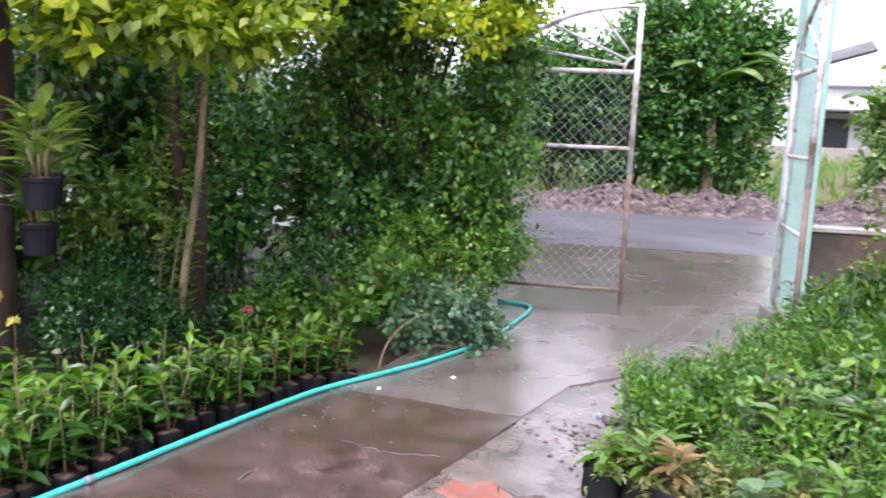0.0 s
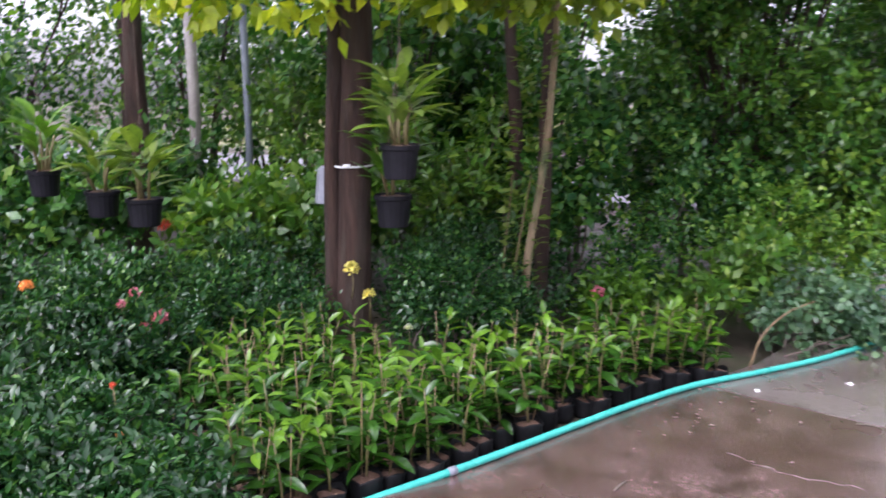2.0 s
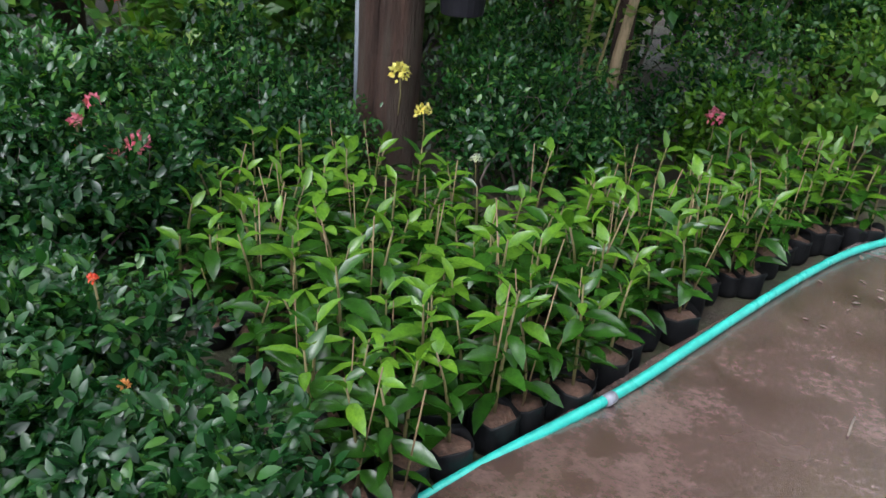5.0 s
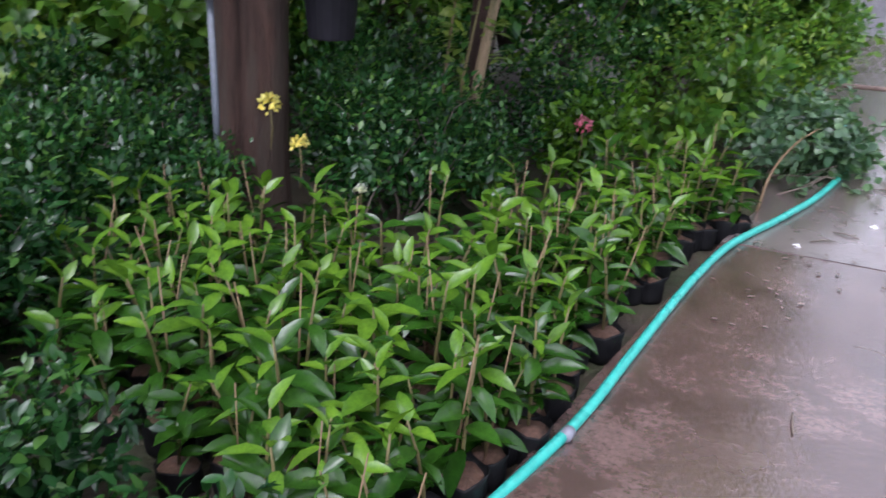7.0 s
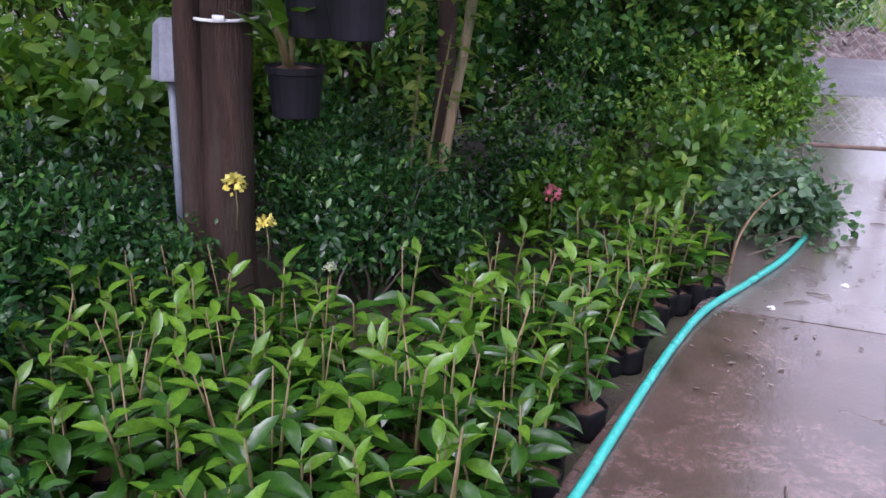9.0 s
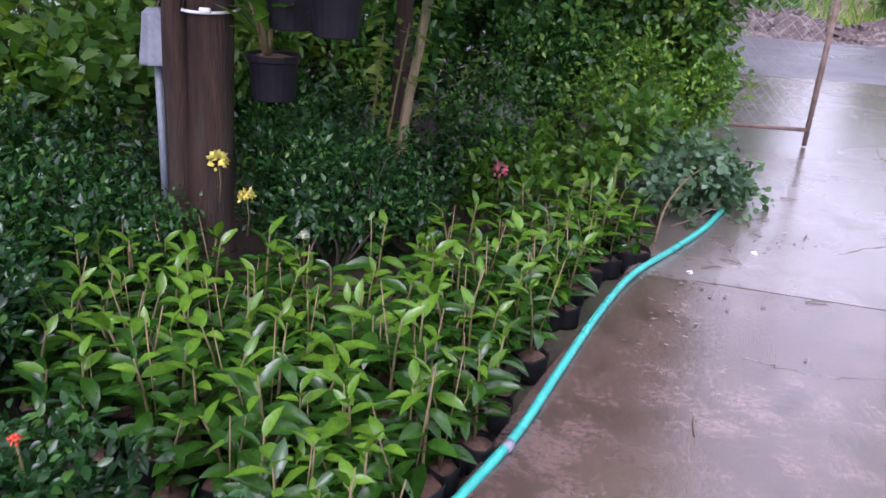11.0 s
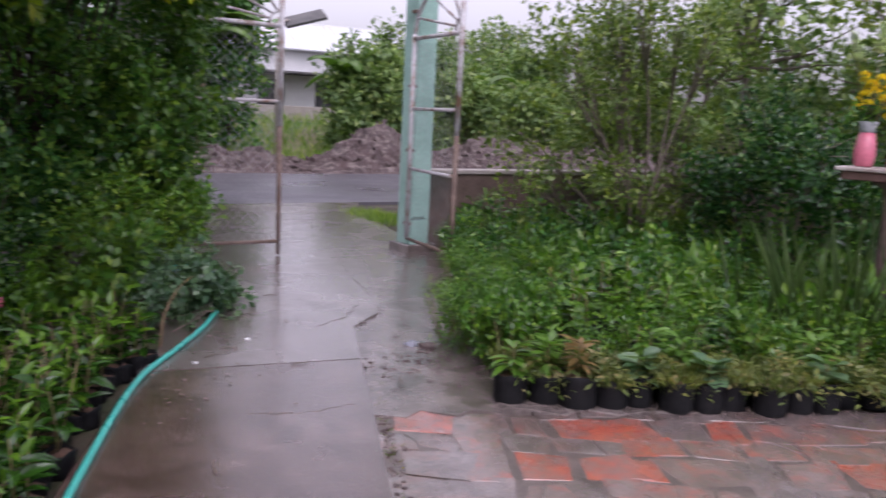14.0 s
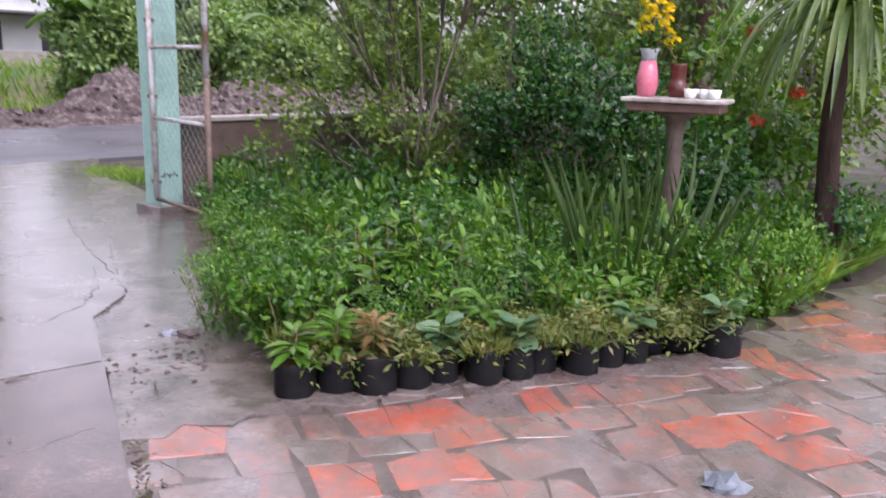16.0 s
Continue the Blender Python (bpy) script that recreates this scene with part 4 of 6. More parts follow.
# ---- filling foliage between the trunks ----
rng = np.random.default_rng(58)
for i, (x, y, h, r) in enumerate([(-3.6, 7.3, 1.5, 0.5), (-3.0, 7.6, 1.6, 0.5), (-4.3, 7.2, 1.5, 0.55), (-3.9, 8.2, 2.2, 0.6), (-4.9, 7.3, 1.6, 0.6), (-2.5, 8.9, 1.7, 0.6), (-1.9, 8.95, 1.5, 0.55)]):
    b = [(rng.uniform(-r, r) * 0.8, rng.uniform(-r, r) * 0.5, h * rng.uniform(0.2, 0.9), r * 0.45, r * 0.45, h * 0.2) for _ in range(9)]
    shrub("shade_shrub", (x, y, -0.05), b, 3000, 0.085, (L_LIGHT, L_HEDGE, L_LIGHT, L_HEDGE, L_LIGHT, L_HEDGE, L_HEDGE)[i], "leafy green shrub growing between the tree trunks", seed=590 + i, shape=(LONG_LEAF, OVAL_LEAF)[i % 2], stem=0.014, group="shrubs between the trunks")

# ---- hanging pots ----
def hanging_pot(place, r, h, leaf_mat_, seed, top=2.45, kinds=0):
    rng = np.random.default_rng(seed)
    ob = thing("hanging_pot", place, "black plastic pot of orchids hanging on thin wires", "hanging pot", "hanging orchid pots")
    bm = bmesh.new()
    lathe(bm, [(r * 0.80, 0), (r * 0.83, 0.004), (r * 0.97, h * 0.85), (r * 1.05, h * 0.87), (r * 1.06, h), (r * 0.98, h), (r * 0.93, h * 0.88)], 20)
    part("pot", bm, M_POT, ob, smooth=False)
    part_mesh("soil", soil_mesh(r * 0.94, h * 0.9, rng), ob, "bark chips")
    for k in range(3):
        a = k * 2.094 + 0.4
        bm = bmesh.new()
        tube(bm, [(r * math.cos(a), r * math.sin(a), h), (0, 0, h + 0.45), (0, 0, top - place[2])], 0.0012, 4)
        part("wire", bm, M_RUST, ob)
    for k in range(4):
        a, lean = rng.uniform(0, 6.28), rng.uniform(0.02, 0.07)
        hh = rng.uniform(0.10, 0.24)
        bm = bmesh.new()
        tube(bm, [(0.03 * math.cos(a), 0.03 * math.sin(a), h * 0.9), (lean * math.cos(a), lean * math.sin(a), h + hh * 0.5), (1.6 * lean * math.cos(a), 1.6 * lean * math.sin(a), h + hh)], [0.008, 0.01, 0.005], 6)
        part("cane", bm, M_STEM, ob)
    n = 34
    a = rng.uniform(0, 6.28, n)
    q = rng.uniform(0.05, 0.32, n)
    pos = np.stack([0.06 * np.cos(a), 0.06 * np.sin(a), h + q], 1)
    scatter_leaves(ob, LONG_LEAF, pos, np.stack([np.cos(a), np.sin(a), rng.uniform(0.1, 1.4, n)], 1), np.tile([0, 0, 1.0], (n, 1)), rng.uniform(0.12, 0.24, n), leaf_mat_)
    return ob


hanging_pot((-2.89, 5.03, 1.01), 0.086, 0.15, L_OCHNA, 51)
hanging_pot((-3.11, 5.38, 0.98), 0.094, 0.165, L_OCHNA, 52)
hanging_pot((-3.19, 5.44, 0.715), 0.094, 0.165, L_LIGHT, 53)
hanging_pot((-4.94, 5.06, 0.69), 0.095, 0.15, L_OCHNA, 54)
hanging_pot((-4.50, 4.98, 0.68), 0.095, 0.15, L_OCHNA, 55)
hanging_pot((-5.30, 4.95, 0.80), 0.09, 0.15, L_LIGHT, 56)
for a, b in (((-3.35, 5.62, 2.44), (-2.72, 4.82, 2.46)), ((-3.4, 5.1, 2.40), (-5.7, 4.95, 2.44))):
    bm = bmesh.new()
    tube(bm, [a, ((a[0] + b[0]) / 2, (a[1] + b[1]) / 2, 2.45), b], 0.018, 7)
    tagged(new("hanging_pole", finish(bm, M_STICK, True)), "bamboo pole tied between trees carrying hanging pots", "pole")

# ---- pipe and white box beside the trunk ----
standpipe = thing("standpipe", (-3.622, 5.45, -0.05), "grey water standpipe with a white plastic cover beside the trunk", "standpipe")
bm = bmesh.new()
tube(bm, [(0, 0, 0), (0, 0, 0.95)], 0.016, 10)
part("pipe", bm, M_PVC, standpipe)
bm = bmesh.new()
lathe(bm, [(0.066, 0.86), (0.067, 0.87), (0.055, 0.98), (0.05, 1.04), (0.03, 1.06)], 7)
part("cover", bm, M_COVER, standpipe, "cloudy white plastic cover", False)
for x, y, z, r, m_, lab in [(-6.4, 7.2, 2.6, 0.05, M_CAP, "pale concrete post standing among the shrubs"), (-5.6, 7.0, 2.3, 0.03, M_PVC, "grey pipe standing among the shrubs")]:
    bm = bmesh.new()
    tube(bm, [(x, y, -0.05), (x + 0.02, y, z * 0.5), (x, y, z)], r, 10)
    tagged(new("garden_post", finish(bm, m_, True)), lab, "post")

# ---- the shaded wood behind the left bed ----
rng = np.random.default_rng(61)
for i, (x, y, h, r) in enumerate([(-4.6, 8.0, 2.4, 0.9), (-5.8, 8.6, 2.8, 1.1), (-7.3, 8.2, 2.6, 1.1), (-6.9, 5.2, 2.0, 0.9), (-7.6, 3.8, 2.2, 1.0), (-8.6, 6.2, 3.0, 1.2), (-4.0, 9.4, 3.0, 1.0), (-9.0, 9.5, 3.6, 1.4), (-6.2, 10.5, 3.6, 1.3), (-6.6, 2.4, 1.6, 0.9), (-3.0, 9.6, 3.2, 0.9), (-9.6, 7.4, 3.6, 1.4), (-10.4, 5.4, 3.6, 1.4), (-7.9, 9.9, 3.6, 1.3), (-5.0, 9.2, 3.2, 1.1), (-9.4, 3.0, 3.0, 1.3)]):
    b = [(rng.uniform(-r, r) * 0.7, rng.uniform(-r, r) * 0.7, h * rng.uniform(0.25, 0.85), r * 0.5, r * 0.5, h * 0.24) for _ in range(8)]
    shrub("wood_shrub", (x, y, -0.05), b, 3400, 0.095 if i % 3 else 0.12, (L_HEDGE, L_LIGHT, L_HEDGE)[i % 3], "tall leafy shrub closing the shaded garden bed", seed=62 + i, shape=OVAL_LEAF, stem=0.03, stem_mat=M_BARK, group="background shrubs")
for i, (x, y, h) in enumerate([(-6.0, 6.2, 5.0), (-8.2, 8.0, 6.0), (-5.0, 10.5, 6.0), (-9.8, 4.2, 6.0), (-3.6, 12.0, 5.5)]):
    b = [(rng.uniform(-1.2, 1.2), rng.uniform(-1.2, 1.2), h + rng.uniform(-1.6, 0.6), 1.0, 1.0, 0.7) for _ in range(7)]
    tree("garden_tree", (x, y, -0.06), [(0, 0, 0), (0.05, 0, h * 0.3), (0, 0.05, h * 0.6)], 0.10, b, 5200, 0.13, L_HEDGE if i % 2 else L_LIGHT, M_BARK, "leafy garden tree shading the bed", seed=80 + i, group="garden trees")

# ---- the bedding plants on the right ----
def bedding(seed, r, h, count, leaf, material, name="bedding_plant", label="bushy bright green bedding plant in a crowded bed", shape=SMALL_LEAF, lift=0.9):
    rng = np.random.default_rng(seed)
    ob = thing(name, (0, 0, -50), label, "bedding plant", "bedding plants")
    bm = bmesh.new()
    for k in range(6):
        a = rng.uniform(0, 6.28)
        tube(bm, [(0, 0, 0), (0.4 * r * math.cos(a), 0.4 * r * math.sin(a), h * 0.4), (0.7 * r * math.cos(a), 0.7 * r * math.sin(a), h * 0.8)], [0.004, 0.003, 0.0015], 4)
    part("branching", bm, M_STEM, ob)
    part_mesh("foliage", leaf_cloud(shape, *crown_points(rng, [(0, 0, h * 0.55, r, r, h * 0.48), (0.05, 0.03, h * 0.75, r * 0.6, r * 0.6, h * 0.3)], count, leaf, 8, 0.3, 0.5, lift), material), ob)
    return ob


BEDS = [bedding(201, 0.15, 0.34, 900, 0.034, L_BED, shape=NARROW_LEAF), bedding(202, 0.15, 0.38, 760, 0.034, L_BED), bedding(203, 0.14, 0.32, 900, 0.032, L_BED, shape=NARROW_LEAF), bedding(204, 0.15, 0.40, 680, 0.038, L_BED),
        bedding(205, 0.14, 0.36, 420, 0.046, L_LIGHT, label="leafy green bedding plant with broader leaves"),
        bedding(206, 0.17, 0.48, 420, 0.05, L_HEDGE, label="taller dark leafy bedding plant", shape=OVAL_LEAF), bedding(207, 0.13, 0.42, 240, 0.075, L_LIGHT, label="bedding plant with long light green leaves", shape=LONG_LEAF)]
BED = [(-0.2, 5.05), (0.3, 4.85), (1.1, 4.35), (1.75, 3.95), (2.5, 3.85), (3.4, 3.85), (5.2, 3.95), (5.2, 8.65), (1.75, 8.65), (1.5, 8.3), (1.3, 7.8), (0.6, 6.6), (-0.06, 5.75), (-0.22, 5.4)]
rng = np.random.default_rng(71)
spots = rows_in(BED, 0.235, 20, rng, 0.22)
spots.sort(key=lambda q: (q[0] - 0.5) ** 2 + (q[1] - 4.9) ** 2)
CLEARING = [(0.45, 5.32), (0.72, 5.52), (1.3, 5.12), (1.05, 4.72), (0.5, 5.02)]
for i, (x, y) in enumerate(spots[:285]):
    if inside(x, y, CLEARING):
        continue
    src = BEDS[int(rng.integers(4)) if rng.random() < (0.9 if x < 1.0 else 0.5) else int(rng.integers(4, 7))]
    k = rng.uniform(0.8, 1.25)
    copy_thing(src, pose(x, y, -0.05, 0, 0, rng.uniform(0, 360)) @ Matrix.Diagonal((k, k, k * rng.uniform(0.8, 1.15), 1)))
rest = crown_points(rng, [(x, y, 0.17, 0.16, 0.16, rng.uniform(0.15, 0.24)) for x, y in spots[285:]], 300 * len(spots[285:]), 0.05, 8, 0.3, 0.5, 0.9)
tagged(new("bedding_rest", leaf_cloud(SMALL_LEAF, *rest, L_BED)), "far part of the crowded bright green bed", "bedding plants", "", "stuff")
for k in range(26):
    z = rng.uniform(0.9, 1.25)
    copy_thing(BEDS[(0, 1, 3, 4)[k % 4]], pose(1.72 + 1.5 * rng.random(), 3.98 + 0.32 * rng.random(), -0.05, 0, 0, rng.uniform(0, 360)) @ Matrix.Diagonal((z, z, z, 1)))
for k, src in enumerate(BEDS):
    src.matrix_basis = pose(1.0 + 0.4 * k, 5.4 + 0.3 * k, -0.05)


for k in range(16):
    src = SEEDLINGS[7 + k % 3]
    z = rng.uniform(1.15, 1.4)
    copy_thing(src, pose(rng.uniform(0.2, 1.5), rng.uniform(4.95, 5.7), -0.05, 0, 0, rng.uniform(0, 360)) @ Matrix.Diagonal((z, z, z, 1)))


n = 5200
a = rng.uniform(0, 6.28, n)
pos = np.stack([rng.uniform(2.3, 5.2, n), 3.86 + 1.4 * rng.random(n) ** 1.3, np.full(n, -0.05)], 1)
tagged(new("rough_grass", leaf_cloud(leaf_shape(0.10, 0.2, 0.35, 3), pos, np.stack([np.cos(a) * 0.6, np.sin(a) * 0.6, np.ones(n)], 1), rng.normal(size=(n, 3)), rng.uniform(0.14, 0.38, n), L_GRASS)), "long bright green grass beyond the altar table", "grass", "", "stuff")

# ---- the row of bagged plants at the bed's front ----
def bagged_plant(place, r, h, kind, seed, turn):
    rng = np.random.default_rng(seed)
    words = {0: "black grow bag holding a light green leafy plant", 1: "black grow bag holding a coppery young plant", 2: "black grow bag full of low grassy weeds", 3: "black grow bag holding a few drooping grey-green leaves"}
    ob = thing("bagged_plant", place, words[kind], "potted plant", "front row of grow bags", turn)
    part_mesh("grow_bag", bag_mesh(r, h, rng), ob, "black plastic grow bag")
    part_mesh("soil", soil_mesh(r * 0.93, h - 0.018, rng), ob)
    n, top = (34, 0.15) if kind < 2 else (26, 0.10) if kind == 2 else (18, 0.09)
    a = rng.uniform(0, 6.28, n)
    if kind == 2:
        n = 220
        a = rng.uniform(0, 6.28, n)
        rr = r * np.sqrt(rng.random(n)) * 1.1
        pos = np.stack([rr * np.cos(a), rr * np.sin(a), np.full(n, h - 0.03)], 1)
        part_mesh("weed_tuft", leaf_cloud(leaf_shape(0.10, 0.2, 0.4, 3), pos, np.stack([np.cos(a) * 0.6, np.sin(a) * 0.6, rng.uniform(0.5, 1.6, n)], 1), rng.normal(size=(n, 3)), rng.uniform(0.04, 0.11, n), L_WEED), ob, "thin weedy grass")
        return ob
    bm = bmesh.new()
    tube(bm, [(0, 0, h - 0.03), (0.01, 0, h + top * 0.6), (0.015, 0.01, h + top)], [0.005, 0.004, 0.002], 6)
    part("stem", bm, M_STEM, ob)
    q = rng.uniform(0.1, 1.0, n)
    pos = np.stack([0.012 * np.cos(a), 0.012 * np.sin(a), h + top * q], 1)
    m_ = (L_LIGHT, L_REDDISH, L_GRASS, L_GREY)[kind]
    scatter_leaves(ob, LONG_LEAF if kind < 2 else ROUND_LEAF, pos, np.stack([np.cos(a), np.sin(a), 1.1 * q - 0.45], 1), np.tile([0, 0, 1.0], (n, 1)) + rng.normal(size=(n, 3)) * 0.15, rng.uniform(0.065, 0.125, n), m_)
    return ob


rng = np.random.default_rng(91)
KINDS = [0, 0, 1, 2, 3, 2, 3, 2, 2, 2, 3, 2, 2, 3]
for k in (0, 1, 2, 3, 4, 5, 6, 7, 8, 9, 10, 13):
    q = k / 13
    x, y = -0.22 + 1.72 * q + rng.uniform(-0.02, 0.02), 4.78 - 1.0 * q + 0.03 * math.sin(k * 2.1) + rng.uniform(-0.02, 0.02)
    bagged_plant((x, y, -0.035), (rng.uniform(0.072, 0.084) if k not in (2, 13) else 0.094), rng.uniform(0.15, 0.175), KINDS[k], 300 + k, rng.uniform(0, 360))
for k in range(13):
    q = k / 12
    x, y = -0.13 + 1.75 * q + rng.uniform(-0.02, 0.02), 4.92 - 1.0 * q + rng.uniform(-0.015, 0.015)
    bagged_plant((x, y, -0.035), 0.078, rng.uniform(0.15, 0.19), int(rng.choice([0, 2, 2, 2])), 330 + k, rng.uniform(0, 360))
for k in range(4):
    bagged_plant((0.76 + 0.14 * k, 5.42 - 0.10 * k, -0.035), 0.078, 0.20, 0, 350 + k, rng.uniform(0, 360))

n = 9000
q, w = rng.random(n), rng.normal(size=n)
a = rng.uniform(0, 6.28, n)
pos = np.stack([-0.18 + 1.75 * q + 0.045 * w, 4.87 - 1.0 * q + 0.08 * w, 0.135 + 0.03 * np.sin(q * 40) + 0.03 * rng.normal(size=n)], 1)
tagged(new("creeping_weeds", leaf_cloud(leaf_shape(0.34, 0.15, 0.3), pos, np.stack([np.cos(a), np.sin(a), rng.uniform(-0.5, 0.8, n)], 1), np.tile([0, 0, 1.0], (n, 1)) + rng.normal(size=(n, 3)) * 0.5, rng.uniform(0.02, 0.06, n), L_WEED)), "creeping yellowish weeds spreading over the grow bags", "weeds", "", "stuff")

# ---- sword-leaved clump, altar table and its things ----
def sword_clump(place, count, height, spread, seed):
    rng = np.random.default_rng(seed)
    ob = thing("sword_plant", place, "clump of tall stiff sword-shaped dark leaves", "plant", "sword-leaved clumps")
    for k in range(count):
        a, q = rng.uniform(0, 6.28), spread * math.sqrt(rng.random())
        lean = rng.uniform(0.05, 0.45) + (0.5 if rng.random() < 0.2 else 0)
        L = height * rng.uniform(0.6, 1.1)
        v, t = leaf_shape(0.038, 0.5, 0.06, 3)
        me = leaf_cloud((v, t), np.array([[q * math.cos(a) * 0.4, q * math.sin(a) * 0.4, 0]]), np.array([[lean * math.cos(a), lean * math.sin(a), 1.0]]), np.array([[math.sin(a), -math.cos(a), 0.1]]) + rng.normal(size=(1, 3)) * 0.4, [L], L_BLADE, "blade")
        part_mesh("blade", me, ob)
    return ob


sword_clump((1.78, 4.46, -0.05), 40, 0.98, 0.5, 401)
sword_clump((2.10, 4.16, -0.05), 9, 0.8, 0.3, 402)
sword_clump((1.56, 4.85, -0.05), 12, 0.85, 0.3, 403)
sword_clump((1.45, 7.3, -0.05), 3, 0.85, 0.05, 404)
sword_clump((2.02, 4.40, -0.05), 18, 1.12, 0.4, 405)

TAB = (2.20, 4.46)
altar = thing("altar_table", (*TAB, -0.05), "small weathered altar table on a concrete pedestal", "table", turn=-74)
bm = bmesh.new()
box(bm, (0, 0, 1.175), (0.56, 0.38, 0.025), 0.006)
part("tabletop", bm, M_TABLE, altar, "pale weathered top", False)
bm = bmesh.new()
box(bm, (0, 0, 1.137), (0.50, 0.32, 0.05), 0.006)
part("apron", bm, M_TABLEDGE, altar, "dark rusty brown frame", False)
bm = bmesh.new()
lathe(bm, [(0.13, 0), (0.13, 0.03), (0.055, 0.10), (0.044, 0.6), (0.046, 1.0), (0.062, 1.07), (0.12, 1.10), (0.12, 1.112)], 12)
part("pedestal", bm, M_WALL, altar, "dark stained concrete pedestal")
TOPZ = 1.1385


def on_table(u, v):
    c, s = math.cos(radians(-74)), math.sin(radians(-74))
    return TAB[0] + u * c - v * s, TAB[1] + u * s + v * c, TOPZ


vase = thing("flower_vase", on_table(-0.18, 0.0), "pink glazed vase holding yellow chrysanthemums and white spikes", "vase")
bm = bmesh.new()
lathe(bm, [(0.042, 0), (0.05, 0.006), (0.062, 0.07), (0.058, 0.12), (0.043, 0.20)], 20)
part("body", bm, M_VASE, vase)
bm = bmesh.new()
lathe(bm, [(0.0455, 0.2), (0.042, 0.225), (0.058, 0.262), (0.055, 0.264), (0.038, 0.23)], 20)
part("neck", bm, M_VASETOP, vase, "grey flared neck")
rng = np.random.default_rng(411)


def bloom(parent, at, r, mat_, seed):
    g = np.random.default_rng(seed)
    n = 60
    d = g.normal(size=(n, 3))
    d[:, 2] = np.abs(d[:, 2])
    d /= np.linalg.norm(d, axis=1, keepdims=True)
    ob = part_mesh("bloom", leaf_cloud(PETAL, d * r * 0.45, d + g.normal(size=(n, 3)) * 0.2, np.tile([0, 0, 1.0], (n, 1)) + g.normal(size=(n, 3)) * 0.3, np.full(n, r * 0.62), mat_), parent)
    ob.location = at
    return ob


for k in range(24):
    a, q, z = 2.4 * k, 0.028 + 0.065 * math.sqrt(rng.random()), 0.325 + 0.205 * k / 23
    at = (q * math.cos(a) + 0.008, q * math.sin(a) - 0.012, z)
    bloom(vase, at, 0.034, M_YELLOW, 420 + k)
    if k % 3 == 0:
        bm = bmesh.new()
        tube(bm, [(0, 0, 0.2), (at[0] * 0.6, at[1] * 0.6, 0.3), at], 0.003, 5)
        part("stalk", bm, M_STEM, vase)
for dx, dy, z in ((0.0, -0.02, 0.83), (0.14, -0.17, 0.74), (-0.06, 0.13, 0.78)):
    n = 150
    q = rng.random(n)
    a = rng.uniform(0, 6.28, n)
    pos = np.stack([dx * (0.6 + 0.4 * q), dy * (0.6 + 0.4 * q), z - 0.18 + 0.18 * q], 1)
    part_mesh("white_spike", leaf_cloud(PETAL, pos, np.stack([np.cos(a), np.sin(a), np.full(n, 0.5)], 1), np.tile([0, 0, 1.0], (n, 1)), 0.055 * (1.15 - 0.6 * q), M_WHITEPETAL), vase, "spike of white flowers")
    bm = bmesh.new()
    tube(bm, [(0, 0, 0.2), (dx * 0.5, dy * 0.5, 0.45), (dx, dy, z)], 0.003, 5)
    part("stalk", bm, M_STEM, vase)
part_mesh("vase_leafage", leaf_cloud(OVAL_LEAF, *crown_points(rng, [(0, 0, 0.33, 0.06, 0.06, 0.07)], 140, 0.05, 6), L_HEDGE), vase)

urn = thing("incense_urn", on_table(-0.02, 0.06), "dark brown glazed incense urn with yellow flowers behind", "urn")
bm = bmesh.new()
lathe(bm, [(0.045, 0), (0.056, 0.008), (0.054, 0.075), (0.044, 0.085), (0.042, 0.10), (0.046, 0.175), (0.05, 0.185), (0.043, 0.182)], 18)
part("body", bm, M_BROWNPOT, urn)
for k in range(4):
    bloom(urn, (-0.03 + 0.035 * math.cos(k * 1.7), 0.06 + 0.035 * math.sin(k * 1.7), 0.27 + 0.012 * k), 0.032, M_YELLOW, 460 + k)
bm = bmesh.new()
tube(bm, [(0, 0, 0.16), (-0.015, 0.03, 0.22), (-0.03, 0.06, 0.28)], 0.004, 5)
part("stalk", bm, M_STEM, urn)
for k, (u, v) in enumerate([(0.07, -0.05), (0.15, -0.03), (0.11, 0.02), (0.20, -0.06)]):
    cup = thing("offering_cup", on_table(u, v), "small white porcelain offering cup on the altar table", "cup", "offering cups")
    bm = bmesh.new()
    lathe(bm, [(0.026, 0), (0.03, 0.004), (0.037, 0.05), (0.035, 0.05), (0.028, 0.01)], 14)
    part("bowl", bm, M_PORCELAIN, cup)

# ---- shrubs of the right bed ----
rng = np.random.default_rng(501)
shrub("apricot_shrub", (2.75, 7.1, -0.05), [(rng.uniform(-0.9, 0.9), rng.uniform(-0.6, 0.6), rng.uniform(0.45, 2.5), 0.38, 0.38, 0.34) for _ in range(19)], 8200, 0.06, L_OCHNA, "loose twiggy shrub with yellowish-green leaves in the bed", seed=502, shape=OVAL_LEAF, stem=0.022, twigs=5, per=7, shell=0.4, rag=0.5)
shrub("apricot_shrub", (3.9, 7.9, -0.05), [(rng.uniform(-1.0, 1.0), rng.uniform(-0.5, 0.5), rng.uniform(0.6, 2.7), 0.42, 0.42, 0.36) for _ in range(16)], 7000, 0.065, L_OCHNA, "loose twiggy shrub with yellowish-green leaves by the wall", seed=503, shape=OVAL_LEAF, stem=0.022, twigs=4, per=7, shell=0.4, rag=0.5)
shrub("dense_shrub", (3.35, 5.95, -0.05), [(rng.uniform(-0.5, 0.5), rng.uniform(-0.5, 0.5), rng.uniform(0.4, 1.45), 0.38, 0.38, 0.36) for _ in range(11)], 9000, 0.055, L_IXORA, "dense dark green rounded shrub behind the altar table", seed=504, shape=OVAL_LEAF, stem=0.025)
